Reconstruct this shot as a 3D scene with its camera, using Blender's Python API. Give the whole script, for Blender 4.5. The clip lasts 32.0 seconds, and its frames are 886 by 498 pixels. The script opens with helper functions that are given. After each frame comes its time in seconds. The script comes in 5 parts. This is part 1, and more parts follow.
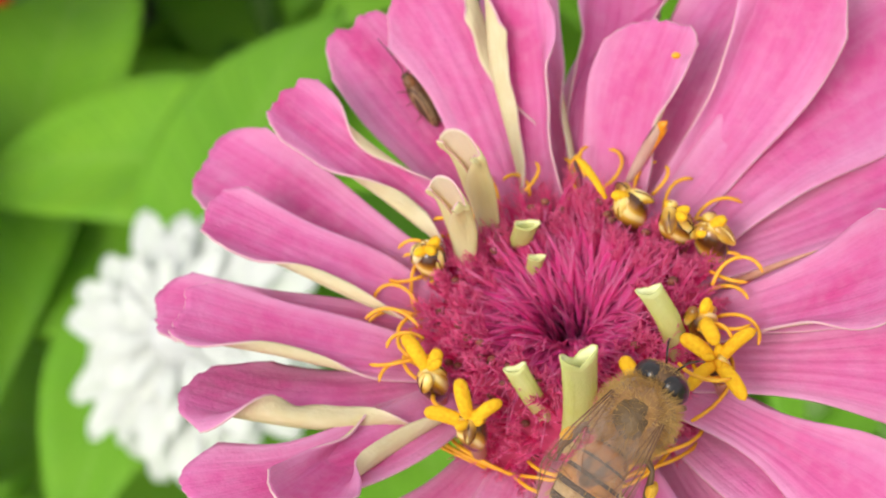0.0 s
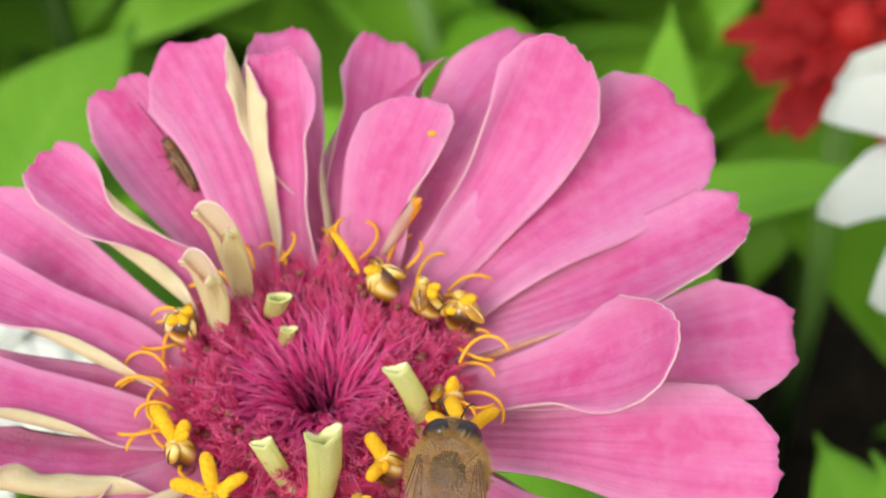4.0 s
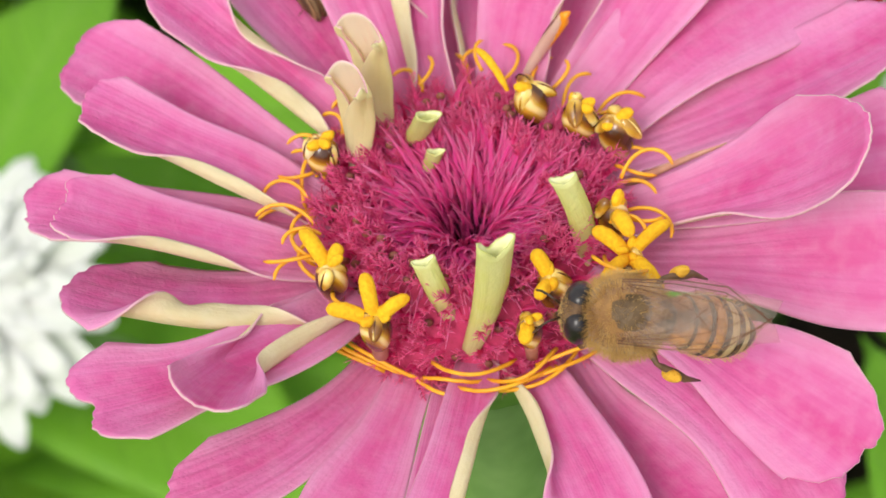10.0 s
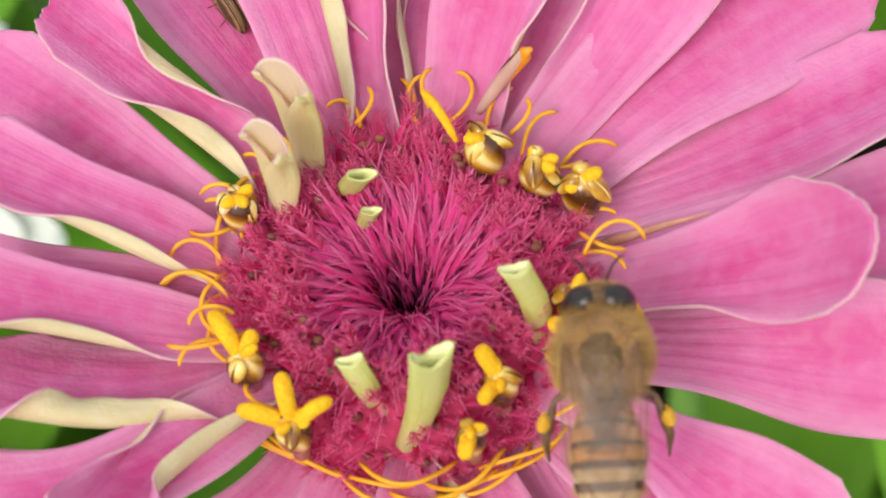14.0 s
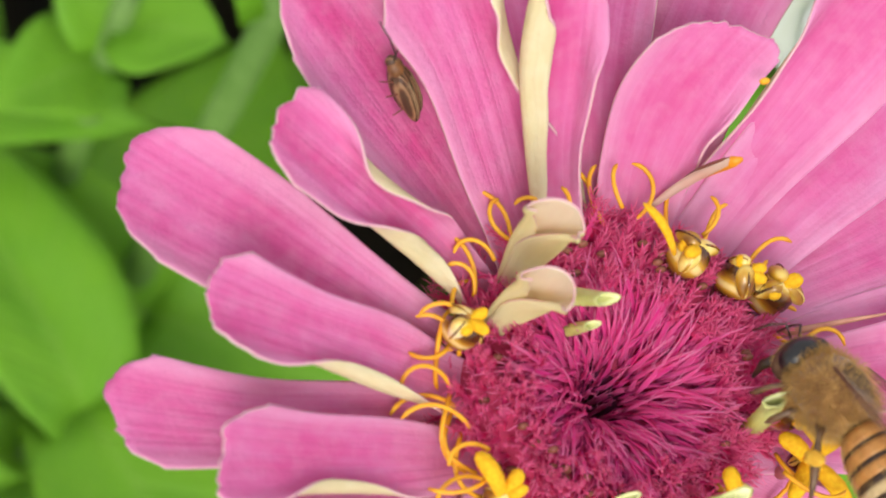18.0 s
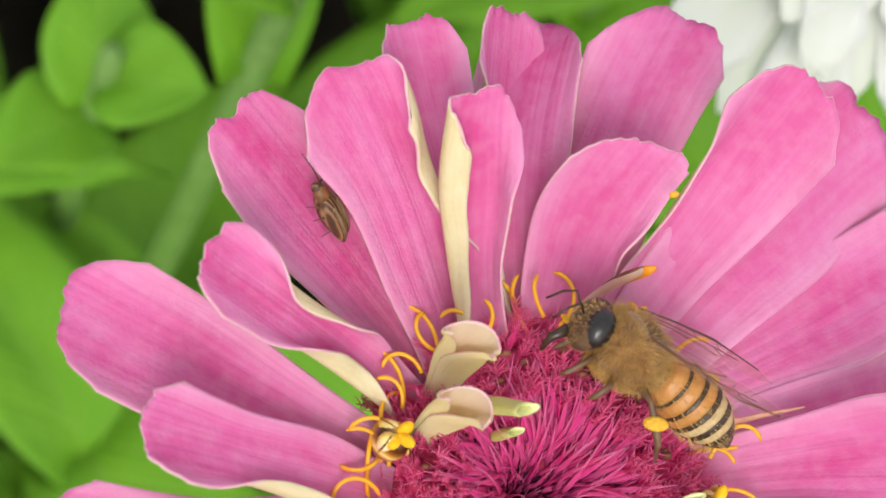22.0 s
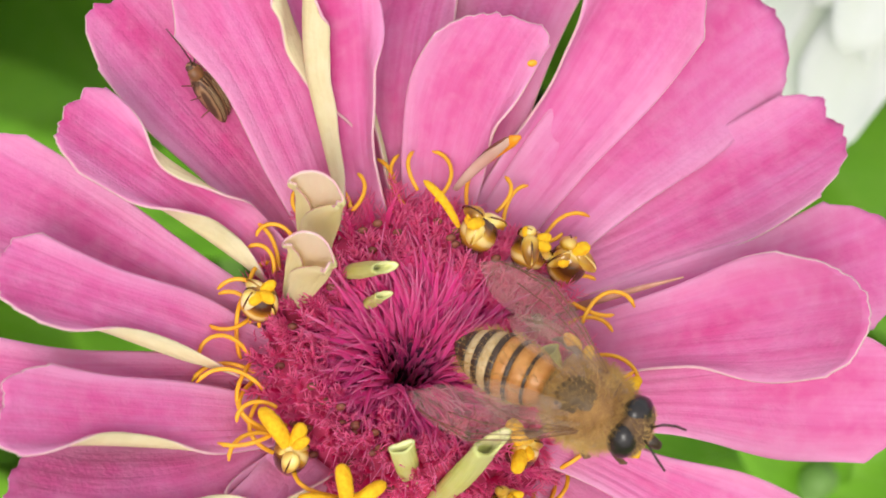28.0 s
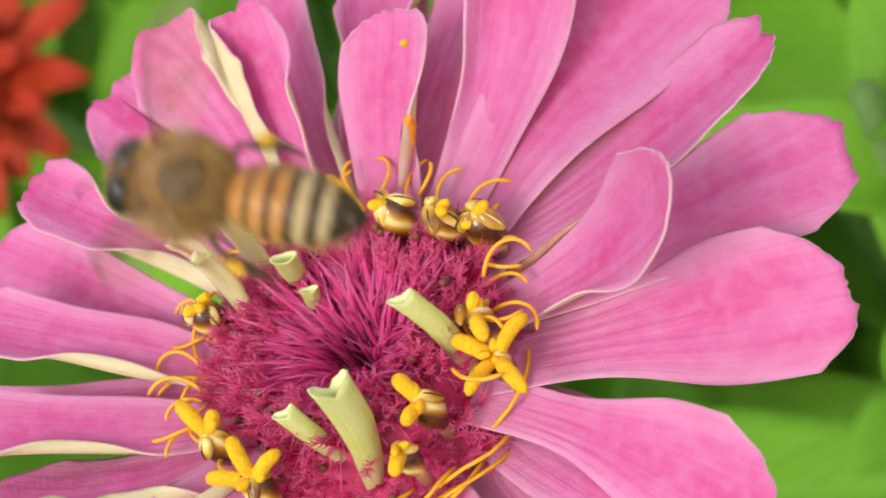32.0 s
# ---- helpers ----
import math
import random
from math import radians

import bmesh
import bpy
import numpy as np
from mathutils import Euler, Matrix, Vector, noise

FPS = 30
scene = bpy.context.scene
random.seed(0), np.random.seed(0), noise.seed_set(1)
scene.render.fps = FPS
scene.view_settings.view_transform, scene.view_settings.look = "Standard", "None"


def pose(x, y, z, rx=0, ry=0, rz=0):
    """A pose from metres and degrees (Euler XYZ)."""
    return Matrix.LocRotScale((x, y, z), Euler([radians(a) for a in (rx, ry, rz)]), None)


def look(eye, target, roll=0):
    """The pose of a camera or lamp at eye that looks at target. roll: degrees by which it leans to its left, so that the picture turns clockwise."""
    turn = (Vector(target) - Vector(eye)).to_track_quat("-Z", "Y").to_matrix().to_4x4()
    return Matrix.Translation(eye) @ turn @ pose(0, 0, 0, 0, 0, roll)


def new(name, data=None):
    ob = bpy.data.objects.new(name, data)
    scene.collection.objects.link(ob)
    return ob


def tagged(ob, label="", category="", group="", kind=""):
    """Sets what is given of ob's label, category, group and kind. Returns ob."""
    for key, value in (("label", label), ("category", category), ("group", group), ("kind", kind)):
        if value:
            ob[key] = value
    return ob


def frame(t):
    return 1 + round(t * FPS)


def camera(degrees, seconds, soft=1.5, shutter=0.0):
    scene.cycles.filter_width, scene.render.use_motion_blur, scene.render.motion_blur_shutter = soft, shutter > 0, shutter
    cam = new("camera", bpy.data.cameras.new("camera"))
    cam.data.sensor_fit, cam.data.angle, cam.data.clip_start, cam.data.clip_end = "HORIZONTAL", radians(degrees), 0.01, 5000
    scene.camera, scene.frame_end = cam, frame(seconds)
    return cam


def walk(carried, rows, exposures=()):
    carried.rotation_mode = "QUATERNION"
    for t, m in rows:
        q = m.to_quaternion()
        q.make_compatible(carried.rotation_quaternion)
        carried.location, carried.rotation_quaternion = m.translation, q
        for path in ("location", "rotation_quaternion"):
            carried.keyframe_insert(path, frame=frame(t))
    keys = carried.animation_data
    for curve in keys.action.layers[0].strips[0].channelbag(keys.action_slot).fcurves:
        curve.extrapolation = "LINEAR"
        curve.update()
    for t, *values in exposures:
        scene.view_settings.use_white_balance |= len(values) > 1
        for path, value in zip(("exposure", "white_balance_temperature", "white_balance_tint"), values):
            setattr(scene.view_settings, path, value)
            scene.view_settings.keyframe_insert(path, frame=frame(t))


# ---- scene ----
# camera: a slow hand-held orbit over one flower head
cam = camera(24.0, 32.0, soft=1.6, shutter=0.15)
cam.data.dof.use_dof = True
cam.data.dof.focus_distance = 0.127
cam.data.dof.aperture_fstop = 62.0
walk(cam, [
    (0, pose(0.01962, -0.08023, 0.61475, 36.49, 11.26, 3.52)),
    (0.5, pose(0.01769, -0.08568, 0.61900, 37.43, 7.64, 3.19)),
    (1, pose(0.01746, -0.08333, 0.61970, 37.05, 6.41, 2.84)),
    (1.5, pose(0.01686, -0.08057, 0.61864, 36.69, 6.02, 2.73)),
    (2, pose(0.01996, -0.08088, 0.62095, 36.54, 5.95, 2.73)),
    (2.5, pose(0.02092, -0.07830, 0.62342, 36.75, 5.42, 2.22)),
    (3, pose(0.01685, -0.07774, 0.61930, 37.14, 4.99, 2.19)),
    (3.5, pose(0.02360, -0.07639, 0.61797, 36.68, 5.85, 2.20)),
    (5.5, pose(0.02279, -0.07846, 0.61971, 35.74, 5.99, 0.11)),
    (6, pose(0.02208, -0.07706, 0.61801, 35.60, 5.94, 0.12)),
    (6.5, pose(0.02207, -0.07625, 0.61749, 35.20, 6.15, 0.20)),
    (7, pose(0.02156, -0.07580, 0.61647, 35.30, 6.49, 0.21)),
    (7.5, pose(0.02003, -0.07656, 0.61581, 35.26, 6.44, 0.14)),
    (8, pose(0.01660, -0.07801, 0.61493, 35.04, 6.17, 0.02)),
    (8.5, pose(0.01369, -0.08079, 0.61450, 35.41, 6.01, -0.23)),
    (9, pose(0.01276, -0.08324, 0.61444, 35.50, 5.73, -0.47)),
    (9.5, pose(0.00916, -0.08241, 0.60909, 35.75, 5.31, -0.82)),
    (10, pose(0.00630, -0.08274, 0.60678, 36.08, 4.99, -1.13)),
    (10.5, pose(0.00449, -0.08322, 0.60279, 36.79, 4.46, -1.50)),
    (11, pose(0.00403, -0.08212, 0.60039, 36.97, 3.93, -1.77)),
    (11.5, pose(0.00002, -0.08068, 0.59719, 37.54, 3.52, -2.11)),
    (12, pose(0.00140, -0.08363, 0.59983, 37.65, 2.77, -2.28)),
    (12.5, pose(0.00245, -0.08258, 0.60010, 37.60, 2.48, -2.42)),
    (13, pose(0.00267, -0.07397, 0.60176, 37.51, 1.83, -2.53)),
    (13.5, pose(0.00873, -0.06198, 0.60002, 32.28, 2.72, -0.97)),
    (14, pose(0.01064, -0.05463, 0.60220, 28.42, 4.61, 0.13)),
    (14.5, pose(0.00722, -0.04060, 0.59915, 23.41, 3.84, -0.45)),
    (15, pose(0.00878, -0.03213, 0.60026, 20.63, 4.88, 1.41)),
    (15.5, pose(-0.00878, -0.03047, 0.60960, 20.26, -2.75, -0.14)),
    (17.5, pose(-0.04717, -0.01803, 0.60480, 17.81, -16.56, -9.58)),
    (18, pose(-0.04815, -0.02219, 0.60427, 18.70, -17.31, -10.08)),
    (18.5, pose(-0.04832, -0.02249, 0.60402, 18.62, -17.48, -10.45)),
    (19, pose(-0.04723, -0.02163, 0.60359, 18.71, -17.34, -10.73)),
    (19.5, pose(-0.04268, -0.01985, 0.60519, 18.86, -16.40, -10.79)),
    (20, pose(-0.04220, -0.02077, 0.60646, 19.42, -17.40, -11.25)),
    (20.5, pose(-0.04200, -0.02093, 0.61239, 19.38, -16.58, -11.51)),
    (21, pose(-0.04222, -0.01957, 0.61492, 19.31, -16.41, -11.55)),
    (21.5, pose(-0.04347, -0.01830, 0.61341, 19.15, -16.58, -11.56)),
    (22, pose(-0.04432, -0.01814, 0.61344, 18.95, -16.21, -11.50)),
    (22.5, pose(-0.04406, -0.01927, 0.61342, 18.79, -16.23, -11.34)),
    (23, pose(-0.04455, -0.02182, 0.61347, 18.82, -16.14, -11.25)),
    (23.5, pose(-0.04433, -0.02371, 0.61487, 18.99, -16.04, -11.22)),
    (24, pose(-0.04328, -0.02655, 0.61601, 19.24, -16.05, -11.18)),
    (24.5, pose(-0.04279, -0.02961, 0.61681, 19.29, -16.07, -10.94)),
    (26.5, pose(-0.03837, -0.03025, 0.62301, 19.39, -13.19, -10.53)),
    (27, pose(-0.03128, -0.02938, 0.62465, 19.97, -11.53, -10.07)),
    (27.5, pose(-0.02721, -0.03006, 0.61675, 20.71, -11.93, -10.27)),
    (28, pose(-0.02275, -0.04096, 0.61708, 23.17, -8.16, -9.80)),
    (28.5, pose(-0.01728, -0.04843, 0.61937, 25.37, -4.49, -9.15)),
    (29, pose(-0.00352, -0.05406, 0.61866, 27.69, 1.19, -7.33)),
    (29.5, pose(0.00855, -0.06202, 0.61414, 29.67, 6.96, -5.54)),
    (30, pose(0.02233, -0.06988, 0.61087, 32.98, 12.47, -4.09)),
    (30.5, pose(0.03284, -0.07052, 0.60323, 35.66, 16.89, -2.99)),
    (31, pose(0.04259, -0.07295, 0.59875, 37.73, 21.04, -1.73)),
    (31.5, pose(0.04487, -0.07465, 0.59452, 37.18, 20.90, -3.21)),
    (32, pose(0.04771, -0.07629, 0.59496, 36.54, 24.86, -2.82)),
])

# ---- light: bright overcast sky ----
world = bpy.data.worlds.new("world")
scene.world = world
world.use_nodes = True
wn = world.node_tree
sky = wn.nodes.new("ShaderNodeTexSky")
sky.sky_type = "NISHITA"
sky.sun_disc = False
sky.sun_elevation = radians(50)
sky.sun_rotation = radians(200)
sky.dust_density = 4.0
sky.air_density = 1.0
soften = wn.nodes.new("ShaderNodeMixRGB")
soften.inputs[0].default_value = 0.6
soften.inputs[2].default_value = (7.0, 7.0, 7.0, 1)
wn.links.new(sky.outputs[0], soften.inputs[1])
wn.links.new(soften.outputs[0], wn.nodes["Background"].inputs[0])
wn.nodes["Background"].inputs[1].default_value = 0.13

sun_data = bpy.data.lights.new("sun", "SUN")
sun_data.energy = 1.5
sun_data.angle = radians(25)
sun_data.color = (1.0, 0.97, 0.92)
sun = new("sun", sun_data)
sun.matrix_world = look((-0.55, -1.05, 1.9), (0, 0, 0.5))
scene.view_settings.exposure = 0.31

# ---- scale: the flower is laid out in centimetres about its disc ----
C = 0.01
Z0 = 0.50


def P(x, y, z):
    """A place in centimetres from the centre of the flower disc."""
    return Vector((x * C, y * C, Z0 + z * C))


def lerp(a, b, t):
    return a + (b - a) * t


def smooth(x, a=0.0, b=1.0):
    t = min(1.0, max(0.0, (x - a) / (b - a)))
    return t * t * (3 - 2 * t)


# ---- materials ----
def shader(name):
    m = bpy.data.materials.new(name)
    m.use_nodes = True
    return m, m.node_tree.nodes, m.node_tree.links, m.node_tree.nodes["Principled BSDF"]


def noise_node(n, l, scale, detail=3.0, coord=None):
    t = n.new("ShaderNodeTexNoise")
    t.inputs["Scale"].default_value = scale
    t.inputs["Detail"].default_value = detail
    if coord is None:
        tc = n.new("ShaderNodeTexCoord")
        coord = tc.outputs["Object"]
    l.new(coord, t.inputs["Vector"])
    return t


def ramp(n, l, fac, stops):
    r = n.new("ShaderNodeValToRGB")
    while len(r.color_ramp.elements) < len(stops):
        r.color_ramp.elements.new(0.5)
    for e, (p, c) in zip(r.color_ramp.elements, stops):
        e.position, e.color = p, (*c, 1)
    l.new(fac, r.inputs[0])
    return r


def mix(n, l, fac, a, b, blend="MIX"):
    x = n.new("ShaderNodeMixRGB")
    x.blend_type = blend
    for sock, v in ((x.inputs[0], fac), (x.inputs[1], a), (x.inputs[2], b)):
        if isinstance(v, (int, float)):
            sock.default_value = v
        elif isinstance(v, tuple):
            sock.default_value = (*v, 1)
        else:
            l.new(v, sock)
    return x.outputs[0]


def math_node(n, l, op, a, b=0.5):
    x = n.new("ShaderNodeMath")
    x.operation = op
    for sock, v in ((x.inputs[0], a), (x.inputs[1], b)):
        if isinstance(v, (int, float)):
            sock.default_value = v
        else:
            l.new(v, sock)
    return x.outputs[0]


def bump(n, l, b, height, strength, distance):
    x = n.new("ShaderNodeBump")
    x.inputs["Strength"].default_value = strength
    x.inputs["Distance"].default_value = distance
    l.new(height, x.inputs["Height"])
    l.new(x.outputs[0], b.inputs["Normal"])


def thin(m, n, l, b, colour, amount):
    """Let light pass through a thin blade: part of the surface is translucent."""
    t = n.new("ShaderNodeBsdfTranslucent")
    if isinstance(colour, tuple):
        t.inputs[0].default_value = (*colour, 1)
    else:
        l.new(colour, t.inputs[0])
    mx = n.new("ShaderNodeMixShader")
    mx.inputs[0].default_value = amount
    l.new(b.outputs[0], mx.inputs[1])
    l.new(t.outputs[0], mx.inputs[2])
    l.new(mx.outputs[0], n["Material Output"].inputs[0])


def plain(name, dark, light, scale=300.0, rough=0.6, relief=0.3, distance=0.0001, sheen=0.0, through_light=0.0, coat=0.0):
    """A mottled surface between two colours, with fine relief."""
    m, n, l, b = shader(name)
    t = noise_node(n, l, scale, 4.0)
    big = noise_node(n, l, scale * 0.2, 2.0)
    f = math_node(n, l, "ADD", math_node(n, l, "MULTIPLY", t.outputs[0], 0.6), math_node(n, l, "MULTIPLY", big.outputs[0], 0.4))
    c = ramp(n, l, f, [(0.34, dark), (0.66, light)])
    l.new(c.outputs[0], b.inputs["Base Color"])
    b.inputs["Roughness"].default_value = rough
    b.inputs["Sheen Weight"].default_value = sheen
    b.inputs["Coat Weight"].default_value = coat
    bump(n, l, b, t.outputs[0], relief, distance)
    if through_light:
        thin(m, n, l, b, c.outputs[0], through_light)
    return m


def petal_surface(name, base, deep, pale, rough=0.55, vein=0.5, through_light=0.25, edge=True, gloss=0.3, foot_colour=None, foot_end=0.42, tip=0.0, mottle=0.0, rim=0.45, isle=0.0):
    """A petal face: long fine veins, a deeper blotch along the middle, a paler rim. UV: across and along the petal."""
    m, n, l, b = shader(name)
    uv = n.new("ShaderNodeUVMap")
    sep = n.new("ShaderNodeSeparateXYZ")
    l.new(uv.outputs[0], sep.inputs[0])
    info = n.new("ShaderNodeObjectInfo")
    stretch = n.new("ShaderNodeCombineXYZ")
    l.new(math_node(n, l, "MULTIPLY", sep.outputs[0], 26.0), stretch.inputs[0])
    l.new(math_node(n, l, "MULTIPLY", sep.outputs[1], 2.2), stretch.inputs[1])
    l.new(math_node(n, l, "MULTIPLY", info.outputs["Random"], 40.0), stretch.inputs[2])
    veins = noise_node(n, l, 1.0, 3.0, stretch.outputs[0])
    broad = n.new("ShaderNodeCombineXYZ")
    l.new(math_node(n, l, "MULTIPLY", sep.outputs[0], 3.0), broad.inputs[0])
    l.new(math_node(n, l, "MULTIPLY", sep.outputs[1], 2.4), broad.inputs[1])
    l.new(math_node(n, l, "MULTIPLY", info.outputs["Random"], 90.0), broad.inputs[2])
    blot = noise_node(n, l, 1.0, 2.0, broad.outputs[0])
    across = math_node(n, l, "ABSOLUTE", math_node(n, l, "SUBTRACT", math_node(n, l, "MULTIPLY", sep.outputs[0], 2.0), 1.0))
    # deep pigment: strongest on the middle line, in broad uneven patches
    mid = math_node(n, l, "SUBTRACT", 1.0, across)
    bf = ramp(n, l, blot.outputs[0], [(0.36, (0.15, 0.15, 0.15)), (0.66, (1, 1, 1))])
    f1 = math_node(n, l, "MULTIPLY", math_node(n, l, "POWER", mid, 0.7), bf.outputs[0])
    f1 = math_node(n, l, "MULTIPLY", f1, 0.95)
    col = mix(n, l, f1, base, deep)
    vf = ramp(n, l, veins.outputs[0], [(0.40, (0, 0, 0)), (0.70, (1, 1, 1))])
    col = mix(n, l, math_node(n, l, "MULTIPLY", vf.outputs[0], vein), col, deep)
    if edge:
        ef = ramp(n, l, across, [(0.55, (0, 0, 0)), (1.0, (1, 1, 1))])
        col = mix(n, l, math_node(n, l, "MULTIPLY", ef.outputs[0], rim), col, pale)
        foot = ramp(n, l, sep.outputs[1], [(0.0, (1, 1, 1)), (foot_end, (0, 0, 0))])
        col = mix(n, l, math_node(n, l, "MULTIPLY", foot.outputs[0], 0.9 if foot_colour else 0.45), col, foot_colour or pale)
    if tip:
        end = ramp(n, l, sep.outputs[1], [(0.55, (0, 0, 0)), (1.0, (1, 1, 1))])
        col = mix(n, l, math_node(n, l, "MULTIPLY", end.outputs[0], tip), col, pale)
    if mottle:
        # small blotches and a fine pale bloom
        specks = noise_node(n, l, 900.0, 5.0)
        cloud = n.new("ShaderNodeCombineXYZ")
        l.new(math_node(n, l, "MULTIPLY", sep.outputs[0], 9.0), cloud.inputs[0])
        l.new(math_node(n, l, "MULTIPLY", sep.outputs[1], 4.0), cloud.inputs[1])
        l.new(math_node(n, l, "MULTIPLY", info.outputs["Random"], 70.0), cloud.inputs[2])
        patch = noise_node(n, l, 1.0, 4.0, cloud.outputs[0])
        sf = ramp(n, l, specks.outputs[0], [(0.42, (0, 0, 0)), (0.72, (1, 1, 1))])
        pf = ramp(n, l, patch.outputs[0], [(0.45, (0, 0, 0)), (0.70, (1, 1, 1))])
        col = mix(n, l, math_node(n, l, "MULTIPLY", pf.outputs[0], mottle), col, deep)
        col = mix(n, l, math_node(n, l, "MULTIPLY", sf.outputs[0], mottle * 0.8), col, pale)
    if isle:
        geo = n.new("ShaderNodeNewGeometry")
        pf = ramp(n, l, geo.outputs["Random Per Island"], [(0.0, (0, 0, 0)), (1.0, (1, 1, 1))])
        col = mix(n, l, math_node(n, l, "MULTIPLY", pf.outputs[0], isle), col, mix(n, l, 0.5, pale, deep))
    l.new(col, b.inputs["Base Color"])
    b.inputs["Roughness"].default_value = rough
    b.inputs["Specular IOR Level"].default_value = gloss
    grain = noise_node(n, l, 3200.0, 3.0)
    h = math_node(n, l, "ADD", math_node(n, l, "MULTIPLY", veins.outputs[0], 0.45), math_node(n, l, "MULTIPLY", grain.outputs[0], 0.4))
    bump(n, l, b, h, 0.5, 0.0004)
    thin(m, n, l, b, col, through_light)
    return m


def streaked_gold():
    """Glossy floret skin: dark brown running into gold, with narrow straw streaks."""
    m, n, l, b = shader("golden_lobe")
    tc = n.new("ShaderNodeTexCoord")
    w = n.new("ShaderNodeTexWave")
    w.bands_direction = "DIAGONAL"
    w.inputs["Scale"].default_value = 170.0
    w.inputs["Distortion"].default_value = 5.0
    w.inputs["Detail"].default_value = 2.0
    w.inputs["Detail Scale"].default_value = 0.8
    l.new(tc.outputs["Object"], w.inputs["Vector"])
    c = ramp(n, l, w.outputs[0], [(0.15, (0.07, 0.022, 0.003)), (0.62, (0.30, 0.12, 0.008)), (0.88, (0.58, 0.34, 0.03)), (0.99, (0.86, 0.68, 0.26))])
    l.new(c.outputs[0], b.inputs["Base Color"])
    b.inputs["Roughness"].default_value = 0.25
    b.inputs["Coat Weight"].default_value = 0.5
    bump(n, l, b, w.outputs[0], 0.3, 0.0001)
    return m


def rolled_lobe():
    """A glossy floret lobe: straw, running into golden brown in patches."""
    m, n, l, b = shader("rolled_lobe")
    patch = noise_node(n, l, 420.0, 2.0)
    c = ramp(n, l, patch.outputs[0], [(0.38, (0.20, 0.075, 0.006)), (0.50, (0.54, 0.29, 0.02)), (0.60, (0.84, 0.64, 0.16)), (0.74, (0.92, 0.83, 0.46))])
    l.new(c.outputs[0], b.inputs["Base Color"])
    b.inputs["Roughness"].default_value = 0.28
    b.inputs["Coat Weight"].default_value = 0.4
    bump(n, l, b, patch.outputs[0], 0.2, 0.0001)
    return m


def leaf_surface(name, light, dark, vein):
    """A leaf blade: paler midrib and side veins, blistered between them; every leaf a little different."""
    m, n, l, b = shader(name)
    uv = n.new("ShaderNodeUVMap")
    sep = n.new("ShaderNodeSeparateXYZ")
    l.new(uv.outputs[0], sep.inputs[0])
    info = n.new("ShaderNodeObjectInfo")
    across = math_node(n, l, "ABSOLUTE", math_node(n, l, "SUBTRACT", math_node(n, l, "MULTIPLY", sep.outputs[0], 2.0), 1.0))
    rib = ramp(n, l, across, [(0.02, (1, 1, 1)), (0.10, (0, 0, 0))])
    along = math_node(n, l, "SUBTRACT", math_node(n, l, "MULTIPLY", sep.outputs[1], 9.0), math_node(n, l, "MULTIPLY", across, 2.2))
    saw = math_node(n, l, "ABSOLUTE", math_node(n, l, "SUBTRACT", math_node(n, l, "FRACT", along), 0.5))
    side = ramp(n, l, saw, [(0.03, (1, 1, 1)), (0.14, (0, 0, 0))])
    spots = noise_node(n, l, 90.0, 4.0)
    col = mix(n, l, spots.outputs[0], light, dark)
    col = mix(n, l, math_node(n, l, "MULTIPLY", info.outputs["Random"], 0.5), col, dark)
    col = mix(n, l, math_node(n, l, "MULTIPLY", side.outputs[0], 0.09), col, vein)
    col = mix(n, l, math_node(n, l, "MULTIPLY", rib.outputs[0], 0.25), col, vein)
    l.new(col, b.inputs["Base Color"])
    b.inputs["Roughness"].default_value = 0.5
    b.inputs["Specular IOR Level"].default_value = 0.25
    bump(n, l, b, math_node(n, l, "ADD", math_node(n, l, "MULTIPLY", side.outputs[0], -0.6), spots.outputs[0]), 0.3, 0.002)
    thin(m, n, l, b, col, 0.25)
    return m


M_PINK = petal_surface("pink_petal", (0.80, 0.225, 0.51), (0.71, 0.075, 0.30), (0.86, 0.48, 0.68), vein=0.34, mottle=0.24)
M_CREAM = petal_surface("petal_underside", (0.79, 0.72, 0.40), (0.72, 0.60, 0.31), (0.85, 0.78, 0.54), vein=0.5, mottle=0.5, through_light=0.2)
M_CURL = petal_surface("young_petal", (0.93, 0.91, 0.52), (0.89, 0.86, 0.42), (0.95, 0.90, 0.66), vein=0.4, mottle=0.2, through_light=0.45)
M_RIM = plain("petal_rim", (0.80, 0.44, 0.52), (0.86, 0.60, 0.60), 2500, 0.8, through_light=0.2)
# scale feet are coloured darker, for the shade down between the scales
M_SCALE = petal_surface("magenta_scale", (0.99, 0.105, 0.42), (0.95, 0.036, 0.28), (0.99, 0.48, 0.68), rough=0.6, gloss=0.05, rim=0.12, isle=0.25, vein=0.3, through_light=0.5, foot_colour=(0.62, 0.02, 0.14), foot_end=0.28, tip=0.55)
# feet coloured dark for shade round the pit, tips pale for highlights
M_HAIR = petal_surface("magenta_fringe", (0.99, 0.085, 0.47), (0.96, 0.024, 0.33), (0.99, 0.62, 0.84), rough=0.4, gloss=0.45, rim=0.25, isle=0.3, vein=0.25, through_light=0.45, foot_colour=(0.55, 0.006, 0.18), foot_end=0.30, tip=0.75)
M_DISC = plain("disc_floor", (0.34, 0.022, 0.07), (0.74, 0.06, 0.20), 900, 0.8, 0.8, 0.0004)
# pit purple, darkened in the colour for shade at the bottom
M_PIT_SHADE = plain("pit_shade", (0.05, 0.002, 0.028), (0.13, 0.006, 0.06), 900, 0.8, 0.8, 0.0004)
M_CURLIN = petal_surface("young_petal_inside", (0.94, 0.86, 0.72), (0.92, 0.76, 0.64), (0.95, 0.82, 0.76), vein=0.4, through_light=0.45)
